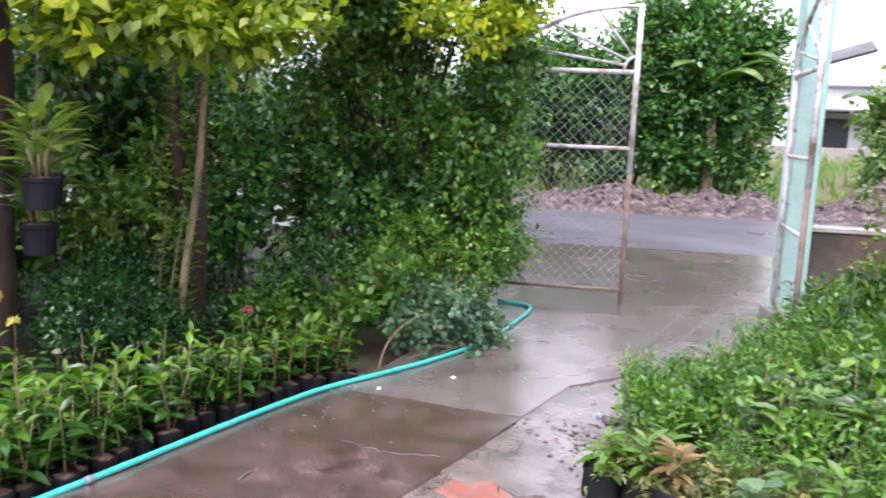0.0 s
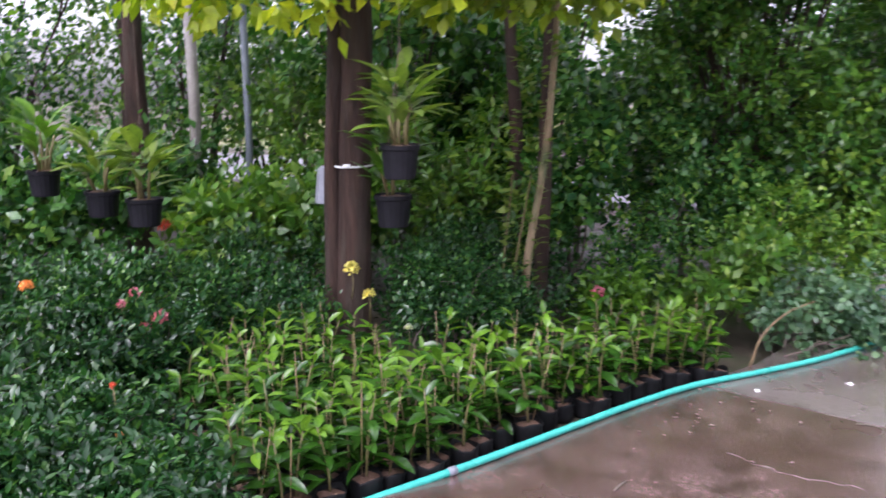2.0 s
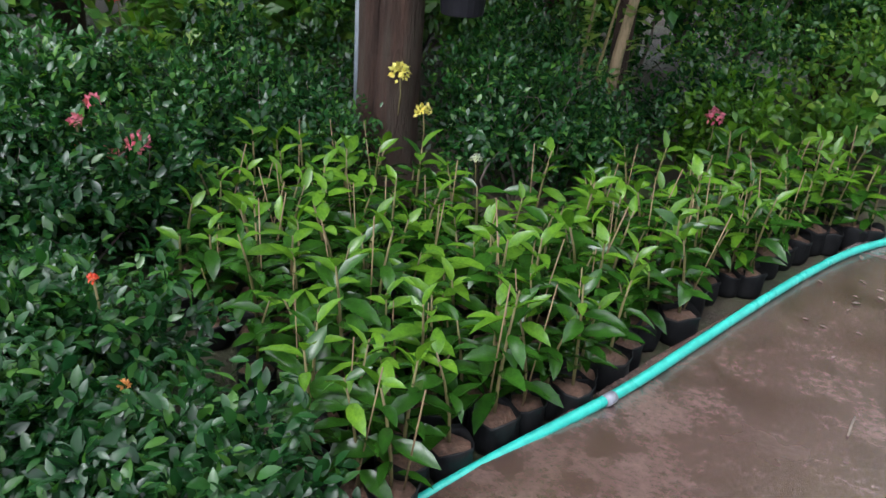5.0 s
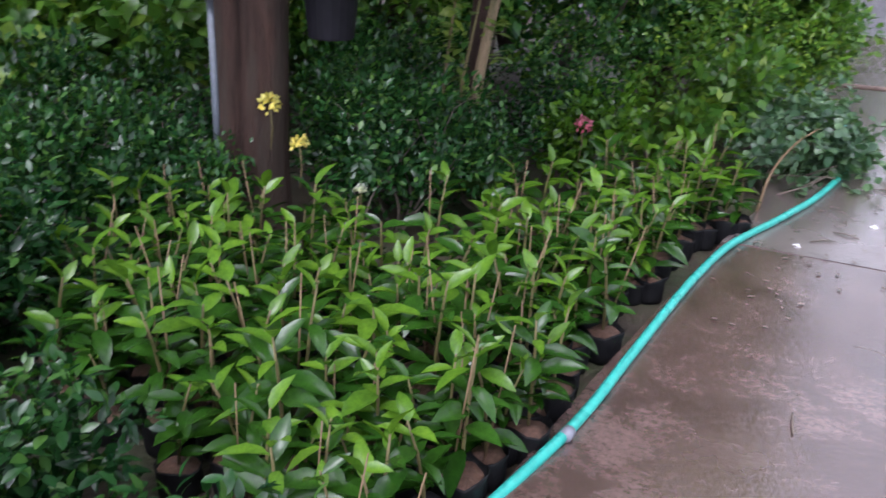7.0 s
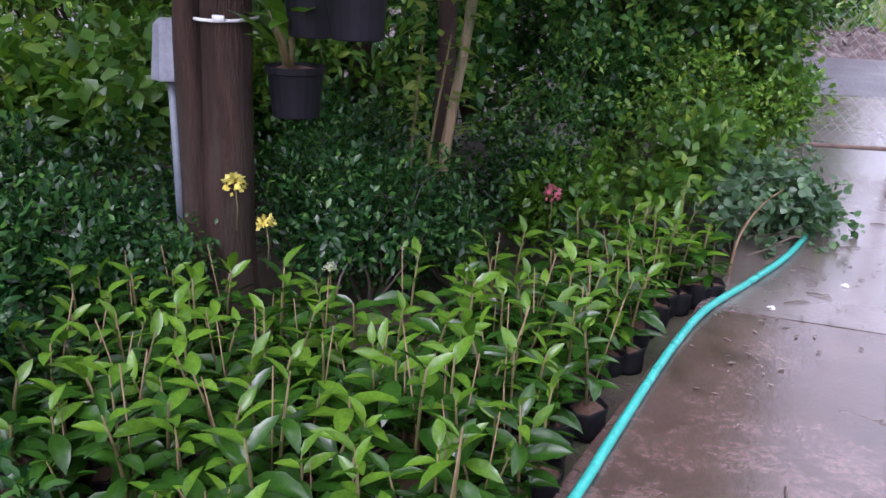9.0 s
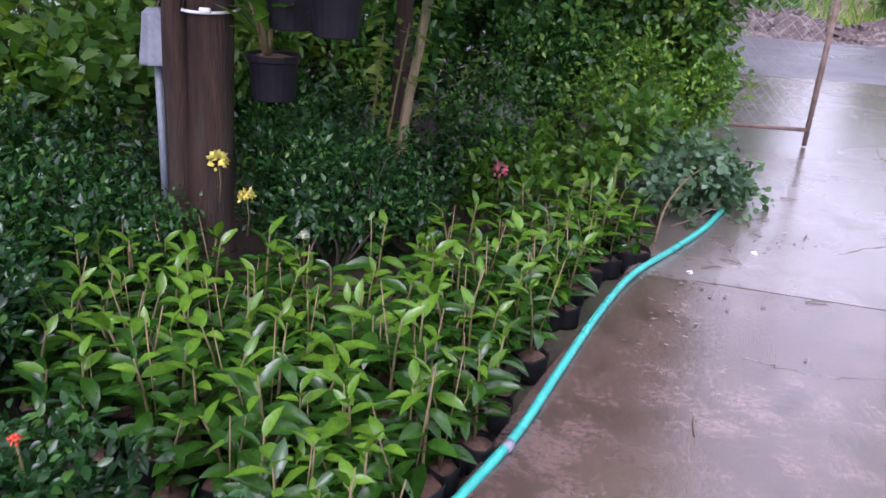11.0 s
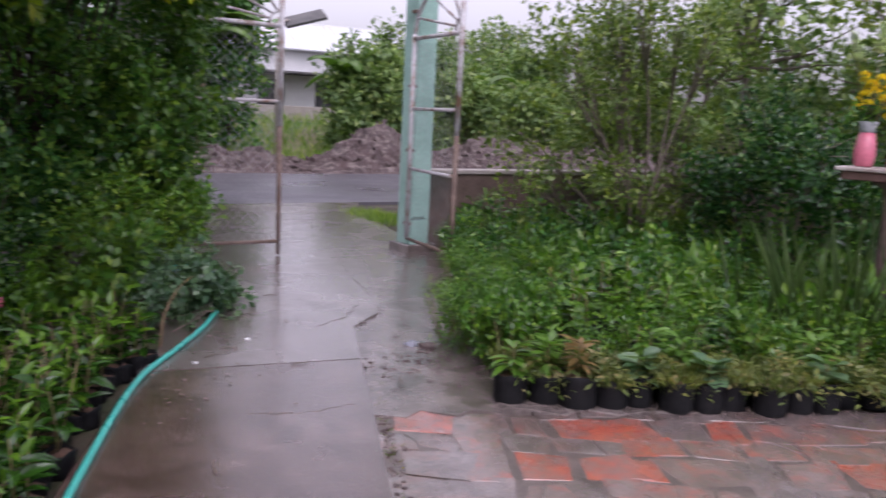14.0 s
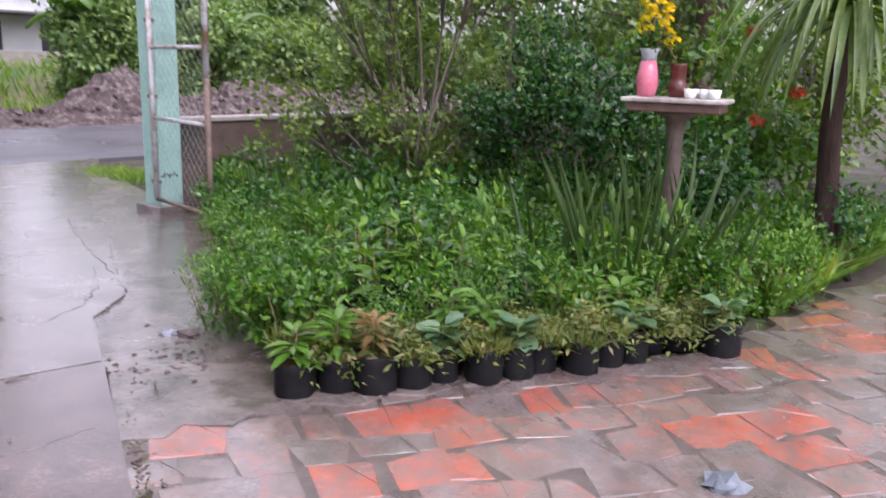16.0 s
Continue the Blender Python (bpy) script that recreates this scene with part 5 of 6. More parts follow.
shrub("dense_shrub", (2.75, 4.75, -0.05), [(0, 0, 0.45, 0.3, 0.3, 0.3), (0.2, -0.2, 0.7, 0.28, 0.28, 0.28), (0.1, 0.25, 0.75, 0.3, 0.3, 0.3)], 2600, 0.055, L_IXORA, "dark green shrub in the shade of the altar table", seed=506, shape=OVAL_LEAF, stem=0.012)
shrub("rose_shrub", (4.05, 4.9, -0.05), [(rng.uniform(-0.5, 0.5), rng.uniform(-0.5, 0.5), rng.uniform(0.4, 1.5), 0.32, 0.32, 0.3) for _ in range(12)], 4600, 0.075, L_LIGHT, "green flowering shrub with red blooms", seed=505, shape=OVAL_LEAF, stem=0.02)
for p in ((3.55, 4.62, 1.55), (3.75, 4.35, 1.15), (3.6, 4.55, 0.95)):
    flower_head(p, M_REDPETAL, 0.05, "red rose bloom on the flowering shrub")
for i, (x, y, h, r) in enumerate([(5.4, 6.6, 2.4, 0.9), (5.8, 8.4, 2.8, 1.0), (6.6, 5.2, 2.2, 0.9), (7.8, 7.4, 3.0, 1.1), (6.2, 3.6, 1.8, 0.8), (8.6, 4.6, 2.6, 1.1)]):
    b = [(rng.uniform(-r, r) * 0.7, rng.uniform(-r, r) * 0.7, h * rng.uniform(0.25, 0.85), r * 0.48, r * 0.48, h * 0.22) for _ in range(8)]
    shrub("garden_shrub", (x, y, -0.05), b, 2800, 0.085, (L_OCHNA, L_FAR)[i % 2], "leafy garden shrub beyond the altar table", seed=510 + i, shape=OVAL_LEAF, stem=0.025, group="shrubs beyond the altar")
for i, (x, y, h) in enumerate([(6.6, 6.9, 3.6), (8.2, 5.6, 4.0), (5.3, 8.0, 3.4), (9.5, 8.5, 4.2)]):
    b = [(rng.uniform(-1.1, 1.1), rng.uniform(-1.1, 1.1), h * rng.uniform(0.35, 1.05), 0.75, 0.75, 0.5) for _ in range(11)]
    tree("garden_tree", (x, y, -0.06), [(0, 0, 0), (0.05, 0, h * 0.3), (0, 0.05, h * 0.6)], 0.09, b, 2800, 0.11, L_OCHNA if i % 2 else L_FAR, M_TWIG, "leafy garden tree standing behind the altar", seed=530 + i, group="trees behind the altar")
strap = thing("strap_leaf_tree", (3.55, 4.02, -0.05), "small tree with a drooping head of long strap leaves", "tree")
bm = bmesh.new()
tube(bm, smooth_line([(0, 0, 0), (0.03, 0.0, 0.5), (-0.02, 0.02, 1.1), (0.0, 0, 1.75)], 4), [0.09 - 0.003 * k for k in range(13)], 10)
for k in range(5):
    a = k * 1.256
    tube(bm, [(0.2 * math.cos(a), 0.2 * math.sin(a), 0.0), (0.08 * math.cos(a), 0.08 * math.sin(a), 0.4)], [0.025, 0.02], 6)
part("trunk", bm, M_BARK, strap)
for k in range(130):
    a, up, L = rng.uniform(0, 6.28), rng.uniform(-0.1, 1.3), rng.uniform(0.75, 1.25)
    bm = bmesh.new()
    w, prev = 0.026, None
    run, at = Vector((math.cos(a), math.sin(a), up)).normalized(), Vector((0, 0, 1.62 + 0.3 * rng.random()))
    side = Vector((-math.sin(a), math.cos(a), 0))
    for j in range(8):
        q = j / 7
        ww = w * (0.55 + 1.2 * q * (1 - q)) * (1 - q ** 5)
        row = [bm.verts.new(at - side * ww + Vector((0, 0, 0.012))), bm.verts.new(at), bm.verts.new(at + side * ww + Vector((0, 0, 0.012)))]
        if prev:
            bm.faces.new((prev[0], prev[1], row[1], row[0]))
            bm.faces.new((prev[1], prev[2], row[2], row[1]))
        prev = row
        at = at + run * L / 7
        run = (run + Vector((0, 0, -0.42))).normalized()
    part("strap_leaf", bm, L_DRAC, strap)
palm = thing("palm", (5.7, 5.9, -0.05), "palm with a maroon and grey stem behind the garden", "palm tree")
bm = bmesh.new()
tube(bm, [(0, 0, 0), (0.03, 0, 1.2), (0, 0.02, 2.4), (0.05, 0, 4.2)], [0.17, 0.15, 0.14, 0.1], 14)
part("stem", bm, M_MAROON, palm)
for k in range(9):
    a = k * 0.7
    n = 44
    q = np.linspace(0.1, 1, n)
    x = 1.9 * q
    z = 4.2 + 0.9 * q - 1.5 * q * q
    pos = np.stack([x * math.cos(a), x * math.sin(a), z], 1)
    s = np.where(np.arange(n) % 2 == 0, 1.0, -1.0)
    along = np.stack([math.cos(a) * 0.4 - math.sin(a) * s, math.sin(a) * 0.4 + math.cos(a) * s, np.full(n, -0.5)], 1)
    part_mesh("frond", leaf_cloud(NARROW_LEAF, pos, along, np.tile([0, 0, 1.0], (n, 1)), 0.5 * (1.1 - 0.6 * q), L_DRAC), palm)

# ---- beyond the road ----
def mound(name, x0, x1, y, w, h, seed, label):
    bm = bmesh.new()
    nx, ny = int((x1 - x0) / 0.12), 22
    grid = []
    for i in range(nx + 1):
        row = []
        for j in range(ny + 1):
            u, v = x0 + (x1 - x0) * i / nx, j / ny
            prof = math.sin(math.pi * v) ** 0.8
            ends = min(1.0, 14 * i / nx, 14 * (nx - i) / nx)
            q = 0.62 + 0.5 * noise.noise(Vector((u * 0.55, v * 2, seed))) + 0.30 * noise.noise(Vector((u * 2.3, v * 5, seed + 4))) + 0.16 * noise.noise(Vector((u * 7, v * 14, seed)))
            row.append(bm.verts.new((u, y + w * (v - 0.5) + 0.1 * noise.noise(Vector((u * 1.3, v, 3))), -0.06 + h * prof * ends * max(0.1, q))))
        grid.append(row)
    for i in range(nx):
        for j in range(ny):
            bm.faces.new((grid[i][j], grid[i + 1][j], grid[i + 1][j + 1], grid[i][j + 1]))
    ob = tagged(new(name, finish(bm, M_DIRT, False)), label, "dirt mound", "roadside spoil")
    g = np.random.default_rng(seed)
    bm = bmesh.new()
    for k in range(330):
        i, j = int(g.integers(nx)), int(g.integers(2, ny // 2 + 4))
        r = g.uniform(0.03, 0.11)
        c = grid_at(x0, x1, y, w, h, seed, i, j, nx, ny)
        bmesh.ops.create_icosphere(bm, subdivisions=1, radius=r, matrix=Matrix.Translation(c) @ Euler(g.uniform(0, 6, 3)).to_matrix().to_4x4() @ Matrix.Diagonal((1, g.uniform(0.5, 0.9), g.uniform(0.4, 0.8), 1)))
    for v in bm.verts:
        v.co += Vector(g.normal(size=3)) * 0.012
    clods = part("rubble", bm, M_DIRT, ob, "loose lumps of earth and rubble", False)
    tagged(clods, kind="stuff")
    return ob


def grid_at(x0, x1, y, w, h, seed, i, j, nx, ny):
    u, v = x0 + (x1 - x0) * i / nx, j / ny
    prof = math.sin(math.pi * v) ** 0.8
    ends = min(1.0, 14 * i / nx, 14 * (nx - i) / nx)
    q = 0.62 + 0.5 * noise.noise(Vector((u * 0.55, v * 2, seed))) + 0.30 * noise.noise(Vector((u * 2.3, v * 5, seed + 4)))
    return Vector((u, y + w * (v - 0.5), -0.05 + h * prof * ends * max(0.1, q)))


mound("spoil_mound", -9, 4.6, 18.9, 2.2, 0.62, 3, "long low mound of reddish earth along the road")
mound("spoil_mound", 4.1, 19, 19.1, 2.6, 1.05, 9, "high mound of reddish earth and rubble along the road")

rng = np.random.default_rng(601)
bm = bmesh.new()
bmesh.ops.create_grid(bm, x_segments=60, y_segments=12, size=1.0)
for v in bm.verts:
    u, w = v.co.x, 0.5 + 0.5 * v.co.y
    v.co = Vector((12 + 34 * u, 19.9 + 8 * w, -0.07 + 0.95 * math.sin(min(1, w * 1.15) * math.pi / 2) ** 2 + 0.12 * noise.noise(Vector((u * 20, w * 4, 2)))))
tagged(new("far_bank", finish(bm, M_BANK, True)), "low rising field bank of grass and bare earth", "field", "", "structure")
# rough grass on the far verge
n = 26000
gx, gy = rng.uniform(-14, 40, n), 19.5 + 14 * rng.random(n) ** 1.5
a = rng.uniform(0, 6.28, n)
gw = np.clip((gy - 19.9) / 8, 0, 1)
pos = np.stack([gx, gy, -0.12 + 0.95 * np.sin(np.minimum(1, gw * 1.15) * math.pi / 2) ** 2 * (gy < 27.8)], 1)
tagged(new("verge_grass", leaf_cloud(leaf_shape(0.09, 0.2, 0.3), pos, np.stack([np.cos(a) * 0.5, np.sin(a) * 0.5, np.ones(n)], 1), rng.normal(size=(n, 3)), rng.uniform(0.2, 0.55, n), L_GRASS)), "rough green grass on the far side of the road", "grass", "", "stuff")
n = 900
a = rng.uniform(0, 6.28, n)
pos = np.stack([2.0 + 0.5 * rng.random(n), rng.uniform(10.3, 11.6, n), np.full(n, -0.04)], 1)
tagged(new("verge_grass", leaf_cloud(leaf_shape(0.09, 0.2, 0.3), pos, np.stack([np.cos(a) * 0.6, np.sin(a) * 0.6, np.ones(n)], 1), rng.normal(size=(n, 3)), rng.uniform(0.06, 0.16, n), L_GRASS)), "tuft of short yellow-green grass at the driveway edge", "grass", "", "stuff")

bm = bmesh.new()
box(bm, (6.0, 27.4, 0.65), (30, 0.18, 1.45), 0.01)
far_wall = setting("wall_far", bm, M_CAP, "low pale wall across the field", "wall")
house = thing("house", (11.6, 37, -0.06), "white plastered house with a pale tin roof", "house", turn=-6)
bm = bmesh.new()
box(bm, (0, 0, 1.9), (7.0, 5.0, 3.8), 0.02)
part("wall", bm, M_PLASTER, house, smooth=False)
bm = bmesh.new()
slab_poly(bm, [(-4.0, -3.2), (4.0, -3.2), (4.0, 0.1), (-4.0, 0.1)], 0.06, 0.0, 0)
bmesh.ops.rotate(bm, verts=bm.verts, matrix=Matrix.Rotation(radians(24), 3, "X"))
bmesh.ops.translate(bm, verts=bm.verts, vec=(0, 0, 5.0))
roof = part("roof", bm, M_ROOF, house, "pale corrugated tin roof", False)
for k in range(27):
    bm = bmesh.new()
    box(bm, (-3.9 + 0.3 * k, -1.55, 0.075), (0.05, 3.3, 0.03), 0.0)
    bmesh.ops.rotate(bm, verts=bm.verts, matrix=Matrix.Rotation(radians(24), 3, "X"))
    bmesh.ops.translate(bm, verts=bm.verts, vec=(0, 0, 5.0))
    part("roof_rib", bm, M_ROOF, roof, "", False)
bm = bmesh.new()
slab_poly(bm, [(-4.0, -0.1), (4.0, -0.1), (4.0, 3.2), (-4.0, 3.2)], 0.06, 0.0, 0)
bmesh.ops.rotate(bm, verts=bm.verts, matrix=Matrix.Rotation(radians(-24), 3, "X"))
bmesh.ops.translate(bm, verts=bm.verts, vec=(0, 0, 5.0))
part("roof_back", bm, M_ROOF, house, smooth=False)
for x, z, w, h in ((-2.0, 1.9, 1.1, 1.2), (0.4, 1.35, 1.0, 2.3), (2.3, 1.9, 1.1, 1.2)):
    bm = bmesh.new()
    box(bm, (x, -2.51, z), (w, 0.06, h), 0.01)
    opening = part("window" if h < 2 else "door", bm, M_DARK, house, "dark opening", False)
    bm = bmesh.new()
    box(bm, (x, -2.55, z - h / 2 - 0.05), (w + 0.2, 0.14, 0.1), 0.01)
    part("sill", bm, M_PLASTER, opening, smooth=False)
bm = bmesh.new()
box(bm, (-1.6, -3.4, 2.75), (4.4, 2.2, 0.08), 0.01)
part("awning", bm, M_DARKROOF, house, "dark flat awning", False)
for x in (-3.6, 0.4):
    bm = bmesh.new()
    tube(bm, [(x, -4.3, 0), (x, -4.3, 2.75)], 0.06, 8)
    part("awning_post", bm, M_PLASTER, house)


lamp = thing("street_lamp", (5.45, 23.4, -0.06), "street lamp with a dark slanted solar panel across the road", "street lamp")
bm = bmesh.new()
tube(bm, [(0, 0, 0), (0, 0, 2.0), (0, 0, 3.75)], [0.06, 0.055, 0.045], 10)
part("pole", bm, M_CAP, lamp)
bm = bmesh.new()
tube(bm, [(0, 0, 3.6), (0.3, 0, 3.7)], 0.03, 8)
part("arm", bm, M_CAP, lamp)
bm = bmesh.new()
box(bm, (0, 0, 0), (1.15, 0.5, 0.09), 0.01)
bmesh.ops.rotate(bm, verts=bm.verts, matrix=Matrix.Rotation(radians(-20), 3, "Y"))
bmesh.ops.rotate(bm, verts=bm.verts, matrix=Matrix.Rotation(radians(30), 3, "X"))
bmesh.ops.translate(bm, verts=bm.verts, vec=(0.75, 0, 3.78))
part("panel", bm, M_DARKROOF, lamp, "dark slanted panel", False)


def banana(place, seed, height, lean=0.0):
    g = np.random.default_rng(seed)
    ob = thing("banana_plant", place, "banana plant with broad torn green leaves", "banana plant", "banana plants")
    bm = bmesh.new()
    tube(bm, [(0, 0, 0), (0.03 + lean, 0, height * 0.5), (lean * 2, 0.04, height)], [0.13, 0.11, 0.07], 10)
    part("stem", bm, M_PALEBARK, ob)
    for k in range(9):
        a = g.uniform(0, 6.28)
        bm = bmesh.new()
        L, w, prev = g.uniform(1.2, 1.9), g.uniform(0.2, 0.28), None
        run, at = Vector((math.cos(a), math.sin(a), g.uniform(0.8, 2.2))).normalized(), Vector((lean * 2, 0.04, height - 0.1))
        side = Vector((-math.sin(a), math.cos(a), 0))
        for j in range(10):
            q = j / 9
            ww = w * math.sin(math.pi * min(1, 0.12 + q * 0.88)) ** 0.6 * (1 + g.uniform(-0.15, 0.1))
            row = [bm.verts.new(at - side * ww - Vector((0, 0, 0.08))), bm.verts.new(at), bm.verts.new(at + side * ww - Vector((0, 0, 0.08)))]
            if prev:
                bm.faces.new((prev[0], prev[1], row[1], row[0]))
                bm.faces.new((prev[1], prev[2], row[2], row[1]))
            prev = row
            at = at + run * L / 9
            run = (run + Vector((0, 0, -0.22))).normalized()
        part("leaf", bm, L_BANANA, ob)
    return ob


for i, (x, y, h) in enumerate([(6.9, 22.0, 2.2), (7.4, 22.3, 2.4), (8.2, 21.8, 1.9), (2.6, 20.5, 2.6), (3.0, 21.3, 2.9), (11.4, 22.5, 2.2)]):
    banana((x, y, -0.06), 610 + i, h)
for i, (x, y, h, r) in enumerate([(-1.8, 20.6, 3.6, 1.3), (0.4, 20.8, 3.4, 1.2), (-4.4, 20.8, 3.8, 1.4), (2.0, 21.0, 3.9, 1.2), (7.0, 21.2, 2.7, 0.7), (8.0, 21.2, 2.9, 0.9), (9.8, 20.9, 2.5, 0.9), (1.0, 21.4, 4.4, 1.3), (-0.8, 21.6, 4.4, 1.4), (12.4, 21.2, 2.3, 1.0), (14.4, 21.6, 2.4, 1.1), (16.6, 22.2, 2.6, 1.2), (19.0, 22, 2.6, 1.2), (22, 22.5, 3, 1.4), (25, 22, 3, 1.4)]):
    b = [(rng.uniform(-r, r) * 0.8, rng.uniform(-r, r) * 0.5, h * rng.uniform(0.2, 0.85), r * 0.5, r * 0.5, h * 0.22) for _ in range(9)]
    shrub("roadside_bush", (x, y, -0.06), b, 5200, 0.16, (L_HEDGE if x < 3 else L_FAR), "leafy bush growing behind the earth mound", seed=630 + i, shape=OVAL_LEAF, stem=0.04, stem_mat=M_BARK, group="roadside bushes")
for i, (x, y, h, r, dark) in enumerate([(1.6, 21.2, 5.0, 1.0, 1), (2.75, 20.9, 4.7, 0.85, 1), (3.45, 21.4, 5.3, 0.9, 1), (7.15, 21.9, 3.9, 0.75, 0), (8.0, 22.4, 4.0, 0.9, 0), (10.4, 23.6, 3.4, 1.1, 0), (12.6, 24.2, 3.6, 1.2, 0), (15.2, 24.6, 4.2, 1.3, 0)]):
    b = [(rng.uniform(-r, r) * 0.75, rng.uniform(-r, r) * 0.6, h * rng.uniform(0.15, 0.9), r * 0.5, r * 0.5, h * 0.13) for _ in range(12)]
    tree("roadside_tree", (x, y, -0.06), [(0, 0, 0), (0.05, 0, h * 0.25), (0, 0.05, h * 0.55)], 0.08, b, 7000 if dark else 5200, 0.17, L_HEDGE if dark else L_FAR, M_BARK, "dense dark green tree across the road" if dark else "pale leafy tree across the road", seed=670 + i, group="trees across the road")
tree("conifer", (27.5, 35.5, -0.06), [(0, 0, 0), (0, 0, 3), (0.1, 0, 6)], 0.16, [(0, 0, 1.8 + 0.75 * k, 1.5 - 0.19 * k, 1.5 - 0.19 * k, 0.6) for k in range(7)], 4200, 0.22, L_FAR, M_BARK, "tall pointed conifer beyond the field", seed=655, shape=NARROW_LEAF)
FAR = []
for i in range(4):
    b = [(rng.uniform(-1.8, 1.8), rng.uniform(-1.8, 1.8), rng.uniform(2.0, 6.2), 1.3, 1.3, 1.0) for _ in range(11)]
    FAR.append(tree("far_tree", (-20 + 9 * i, 52, -0.06), [(0, 0, 0), (0.1, 0, 1.5), (0, 0.1, 3.0)], 0.16, b, 4200, 0.26, L_FAR, M_TWIG, "distant leafy tree beyond the field", seed=660 + i, group="distant trees"))
for i in range(46):
    a = radians(-62 + 165 * (i + rng.uniform(-0.3, 0.3)) / 46)
    d = rng.uniform(46, 64)
    x, y = d * math.cos(a), d * math.sin(a)
    if y < 24:
        continue
    k = rng.uniform(0.6, 1.0)
    copy_thing(FAR[i % 4], pose(x, y, -0.06, 0, 0, rng.uniform(0, 360)) @ Matrix.Diagonal((k, k, k, 1)))

# ---- litter on the path ----
def litter(place, seed, material, size, label, category="litter"):
    g = np.random.default_rng(seed)
    bm = bmesh.new()
    bmesh.ops.create_icosphere(bm, subdivisions=2, radius=size)
    for v in bm.verts:
        v.co += Vector(g.normal(size=3)) * size * 0.22
        v.co.z = max(-0.2 * size, v.co.z * 0.45)
    ob = new("litter", finish(bm, material, False))
    ob.location = (place[0], place[1], place[2] + 0.18 * size)
    return tagged(ob, label, category, "litter on the path")


litter((-0.21, 5.78, -0.014), 1, M_COVER, 0.045, "crumpled white plastic bag on the wet concrete")
litter((-0.15, 5.70, -0.014), 2, M_DIRT, 0.05, "small heap of mud and leaves")
litter((-1.43, 5.87, 0), 3, M_PLASTER, 0.014, "scrap of white paper beside the hose")
litter((-1.05, 6.2, 0), 4, M_PLASTER, 0.015, "scrap of white paper on the path")
litter((0.0, 3.30, -0.02), 5, M_DARK, 0.035, "dark wet leaf clod on the tiles")
litter((0.28, 3.24, -0.02), 6, M_PVC, 0.07, "pale green plastic scrap on the tiles")
for i, (x, y, a) in enumerate([(-1.32, 5.95, 20), (-1.2, 6.05, -30), (-0.85, 6.75, 10), (-0.7, 6.5, 60), (-0.95, 5.65, 5), (-1.7, 4.6, 80), (-0.55, 7.2, -15), (0.3, 4.5, 30), (-0.6, 5.2, 70)]):
    bm = bmesh.new()
    c, s = math.cos(radians(a)), math.sin(radians(a))
    tube(bm, [(-0.05 * c, -0.05 * s, 0.004), (0.0, 0.006, 0.008), (0.05 * c, 0.05 * s, 0.005)], [0.003, 0.0035, 0.002], 5)
    ob = tagged(new("twig", finish(bm, M_TWIG, True)), "small fallen twig on the wet path", "twig", "fallen twigs")
    ob.location = (x, y, -0.001 if x > -0.5 else 0.0)

# ---- cracks in the driveway, filled with dark silt ----
for i, line in enumerate([[(1.58, 10.58), (1.0, 9.14), (0.58, 8.01), (0.14, 6.95)], [(1.42, 10.9), (0.81, 9.31), (0.49, 8.24)], [(0.65, 8.8), (0.30, 7.7), (0.0, 6.62), (-0.33, 6.26)], [(-0.6, 6.3), (-0.2, 6.6), (0.1, 7.2)], [(-1.45, 5.1), (-1.2, 5.0), (-0.95, 5.02)]]):
    g = np.random.default_rng(680 + i)
    bm = bmesh.new()
    pts = smooth_line([(x, y, -0.0015) for x, y in line], 10)
    tube(bm, [p + Vector((g.normal() * 0.010, g.normal() * 0.010, 0)) for p in pts], [float(g.uniform(0.002, 0.0055)) for _ in pts], 5)
    tagged(new("path_crack", finish(bm, M_MORTAR, True)), "thin dark silted crack in the wet concrete", "crack", "cracks in the concrete", "structure")

# ---- fallen leaf scraps on the wet concrete ----
g = np.random.default_rng(685)
n = 90
q = g.random(n)
pos = np.stack([-1.75 + 1.0 * q + 0.16 * g.normal(size=n), 5.2 + 1.6 * q + 0.2 * g.normal(size=n), np.full(n, 0.004)], 1)
pos = pos[pos[:, 0] > -1.75 + 0.42 * (pos[:, 1] - 5.75)]
n = len(pos)
a = g.uniform(0, 6.28, n)
tagged(new("leaf_litter", leaf_cloud(leaf_shape(0.5, 0.1, 0.05), pos, np.stack([np.cos(a), np.sin(a), np.full(n, 0.12)], 1), np.tile([0, 0, 1.0], (n, 1)), g.uniform(0.012, 0.035, n), M_TWIG)), "scattered brown leaf scraps on the wet concrete", "leaf litter", "", "stuff")

# ---- silt, moss and crumbs along the path's edge ----
g = np.random.default_rng(690)
bm = bmesh.new()
for k in range(230):
    q = g.random()
    x, y = -0.62 - 1.3 * q + abs(g.normal()) * 0.035 + 0.01, 5.58 - 3.2 * q
    r = g.uniform(0.004, 0.013)
    bmesh.ops.create_icosphere(bm, subdivisions=1, radius=r, matrix=Matrix.Translation((x, y, -0.012)) @ Matrix.Diagonal((1, g.uniform(0.6, 1.4), 0.6, 1)))
for k in range(260):
    a, b = g.normal() * 0.25, g.normal() * 0.2
    bmesh.ops.create_icosphere(bm, subdivisions=1, radius=g.uniform(0.004, 0.012), matrix=Matrix.Translation((-0.1 + a + 0.2 * b, 5.25 + b - 0.6 * a, -0.004)) @ Matrix.Diagonal((1.3, g.uniform(0.6, 1.4), 0.5, 1)))
tagged(new("silt_crumbs", finish(bm, M_DIRT, False)), "crumbs of silt and moss along the path edge", "silt", "", "stuff")
n = 260
q = g.random(n)
pos = np.stack([-0.62 - 1.3 * q + 0.02 + np.abs(g.normal(size=n)) * 0.02, 5.58 - 3.2 * q, np.full(n, -0.02)], 1)
a = g.uniform(0, 6.28, n)
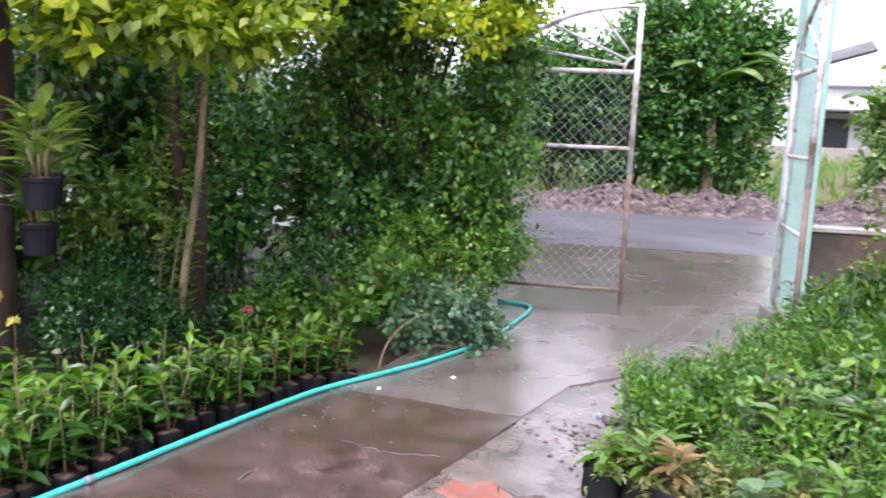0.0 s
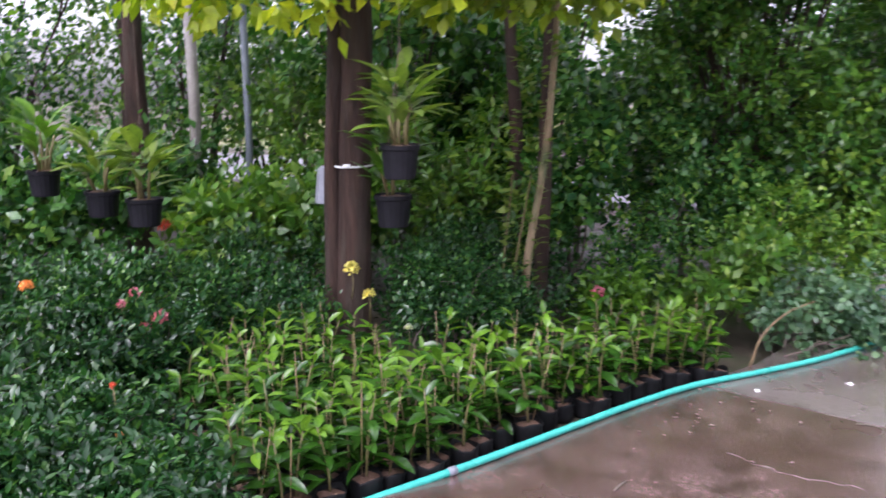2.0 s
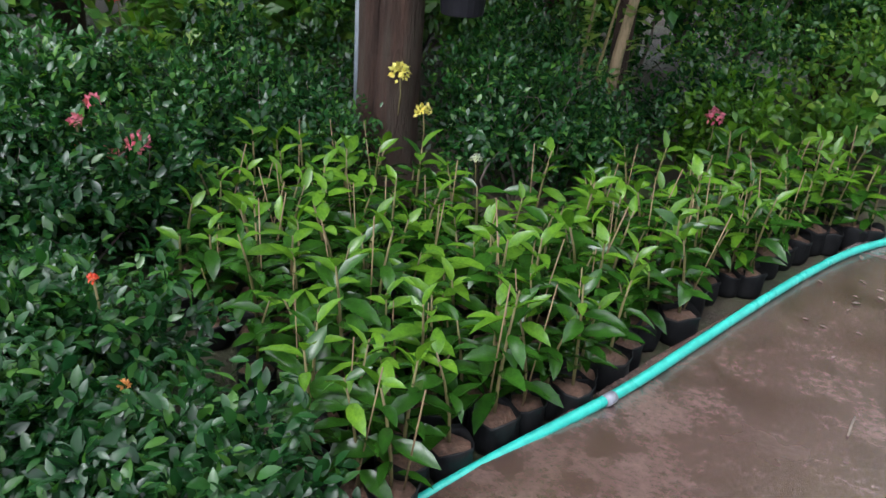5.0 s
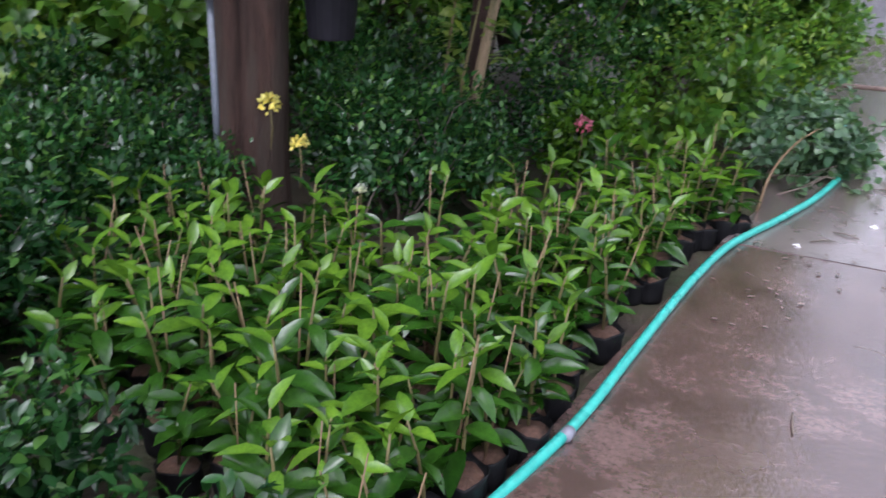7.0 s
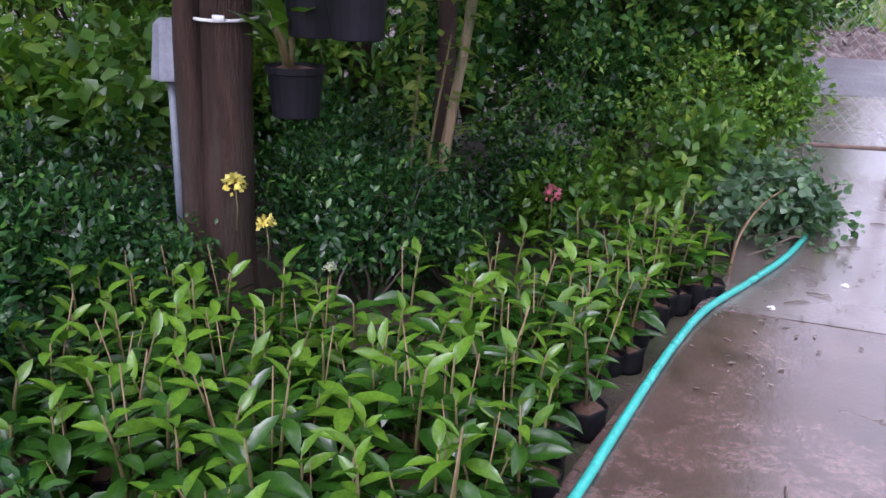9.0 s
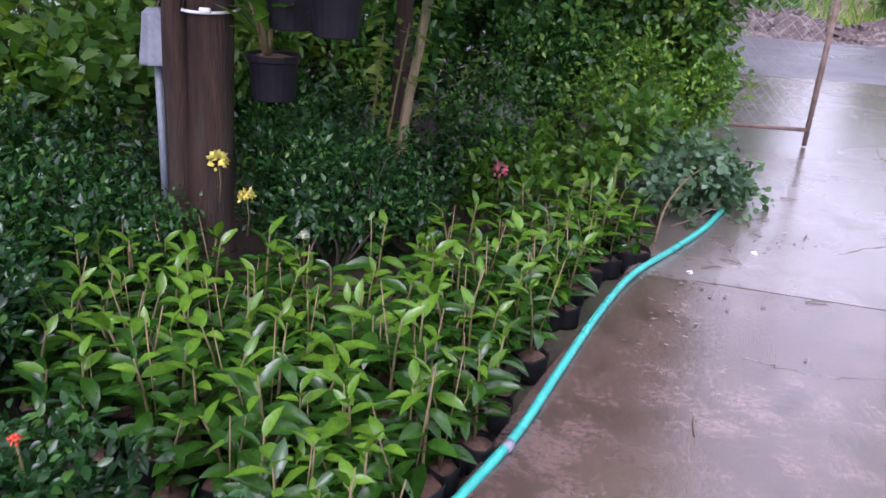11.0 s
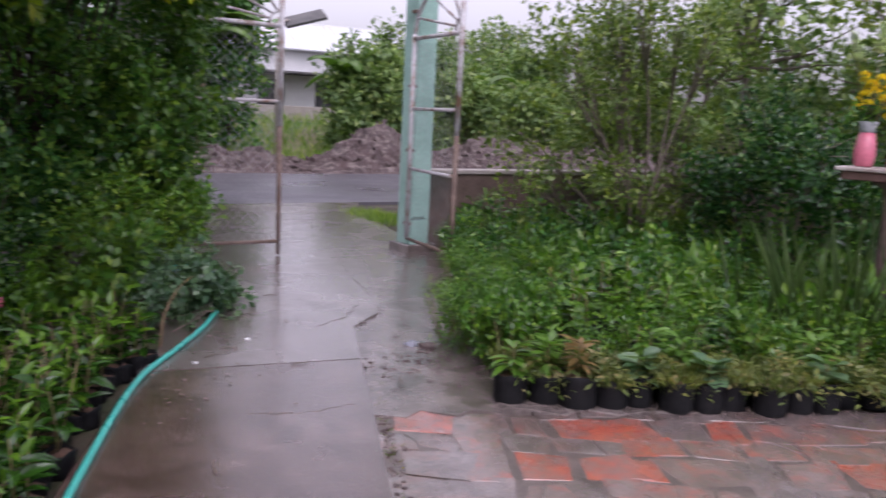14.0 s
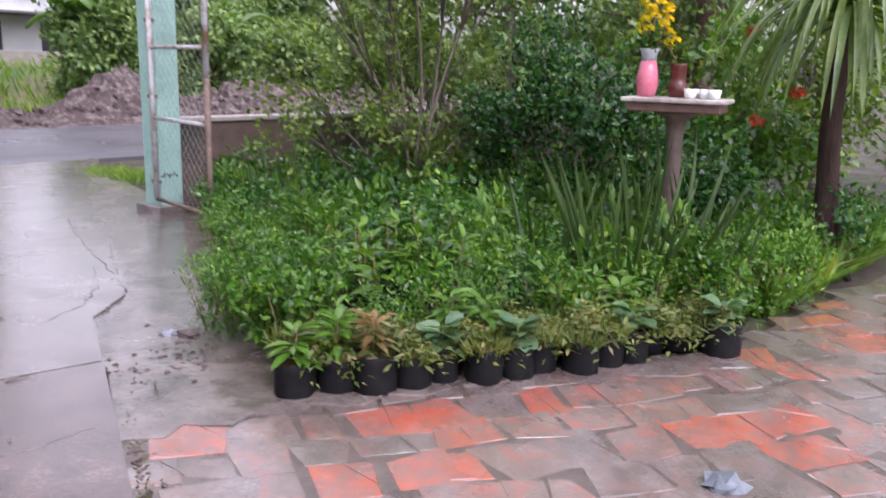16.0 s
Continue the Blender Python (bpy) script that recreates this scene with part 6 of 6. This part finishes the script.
tagged(new("edge_weeds", leaf_cloud(leaf_shape(0.3, 0.2, 0.3), pos, np.stack([np.cos(a), np.sin(a), np.full(n, 0.9)], 1), g.normal(size=(n, 3)), g.uniform(0.012, 0.035, n), L_WEED)), "tiny weeds in the joint beside the slab", "weeds", "", "stuff")

# ---- the broken tile paving ----
bm = bmesh.new()
slab_poly(bm, [(-0.925, 4.86), (-2.6, 0.75), (6.5, 0.75), (6.5, 3.5), (2.4, 3.75), (1.6, 3.8), (0.6, 4.24)], -0.0145, -0.12, 0.0)
paving = setting("paving", bm, M_MORTAR, "courtyard of broken red and mossy grey tiles", "paving")
U, V = Vector((0.87, -0.49)), Vector((-0.49, -0.87))
RED_SPOTS = [(-0.83, 4.80), (-0.13, 4.41), (0.05, 4.34), (0.06, 4.07), (-0.19, 3.87), (-0.49, 4.08), (-0.36, 3.9), (0.50, 3.54), (0.70, 3.44), (0.88, 3.36), (1.03, 3.28), (0.68, 3.10), (1.30, 3.46), (1.45, 3.44),
             (1.66, 3.68), (0.49, 4.12), (2.84, 3.70), (2.3, 3.55), (2.5, 3.55), (2.05, 3.3), (1.2, 2.75), (1.7, 2.9), (2.5, 3.0), (3.0, 3.3), (-0.9, 3.4), (0.1, 2.9)]
PINK_SPOTS = [(0.64, 3.79), (-0.66, 4.39), (-0.22, 3.69), (0.75, 3.75), (-0.72, 4.22), (-0.05, 3.55), (1.1, 3.05), (0.95, 3.0), (1.75, 3.35), (2.0, 3.5), (0.4, 3.75), (-0.55, 3.7), (-0.75, 3.85)]
TILES = [(-0.9, 4.86), (-2.5, 0.8), (5.0, 0.8), (5.0, 3.6), (2.4, 3.78), (1.62, 3.85), (0.5, 4.4)]
rng = np.random.default_rng(701)


def near(c, spots):
    return min((c - Vector(q)).length for q in spots)


def holds(corners, spots):
    return any(inside(q[0], q[1], [(k.x, k.y) for k in corners]) for q in spots)


def lay_tile(piece, material):
    """One worn tile: a bevelled slab with uneven corners, sunk into the joint."""
    n = len(piece)
    c = sum(piece, Vector((0, 0))) / n
    tilt, drop = rng.normal(size=2) * 0.006, rng.uniform(0.0, 0.003)
    tops, lows = [], []
    for k in piece:
        d = k - c
        t = c + d * (1 - 0.0075 / max(d.length, 0.05)) + Vector(rng.normal(size=2)) * 0.004
        b = c + d * (1 - 0.0045 / max(d.length, 0.05))
        z = -0.0105 - drop + tilt[0] * d.x + tilt[1] * d.y
        tops.append((t.x, t.y, z))
        lows.append((b.x, b.y, z - 0.005))
    base = [(x, y, -0.06) for x, y, _ in lows]
    quads = [tuple(range(n))[::-1]] + [(r * n + k, r * n + (k + 1) % n, (r + 1) * n + (k + 1) % n, (r + 1) * n + k) for r in (0, 1) for k in range(n)]
    me = bpy.data.meshes.new("tile")
    me.from_pydata(tops + lows + base, [], quads)
    me.materials.append(material)
    new("tile", me).parent = paving


# courses run along U; each course is cut into tiles of uneven length
origin, depth = Vector((-1.35, 5.45)), -0.8
while depth < 5.2:
    wide, along = rng.uniform(0.17, 0.26), rng.uniform(-0.9, -0.7) - 0.3 * depth
    while along < 6.8:
        size = rng.uniform(0.14, 0.29)
        wob = [Vector(rng.normal(size=2)) * 0.026 for _ in range(4)]
        ends = [(along, depth), (along + size, depth), (along + size, depth + wide), (along, depth + wide)]
        corners = [origin + U * u + V * v + w for (u, v), w in zip(ends, wob)]
        along += size
        c = sum(corners, Vector((0, 0))) / 4
        if not inside(c.x, c.y, TILES):
            continue
        pieces = [corners]
        cut = rng.random()
        if cut < 0.30:
            a_, b_ = corners[0].lerp(corners[1], rng.uniform(0.3, 0.7)), corners[3].lerp(corners[2], rng.uniform(0.3, 0.7))
            pieces = [[corners[0], a_, b_, corners[3]], [a_, corners[1], corners[2], b_]]
        elif cut < 0.62:
            a_ = corners[0].lerp(corners[1], rng.uniform(0.45, 0.75))
            b_ = corners[1].lerp(corners[2], rng.uniform(0.4, 0.7))
            pieces = [[corners[0], a_, b_, corners[2], corners[3]], [a_, corners[1], b_]]
        red, pink = near(c, RED_SPOTS), near(c, PINK_SPOTS)
        chance = rng.random()
        m_ = M_RED if holds(corners, RED_SPOTS) else M_PINK if (pink < 0.13 or red < 0.2 and chance < 0.4 or chance < 0.16) else M_MOSS
        for piece in pieces:
            lay_tile(piece, m_)
    depth += wide
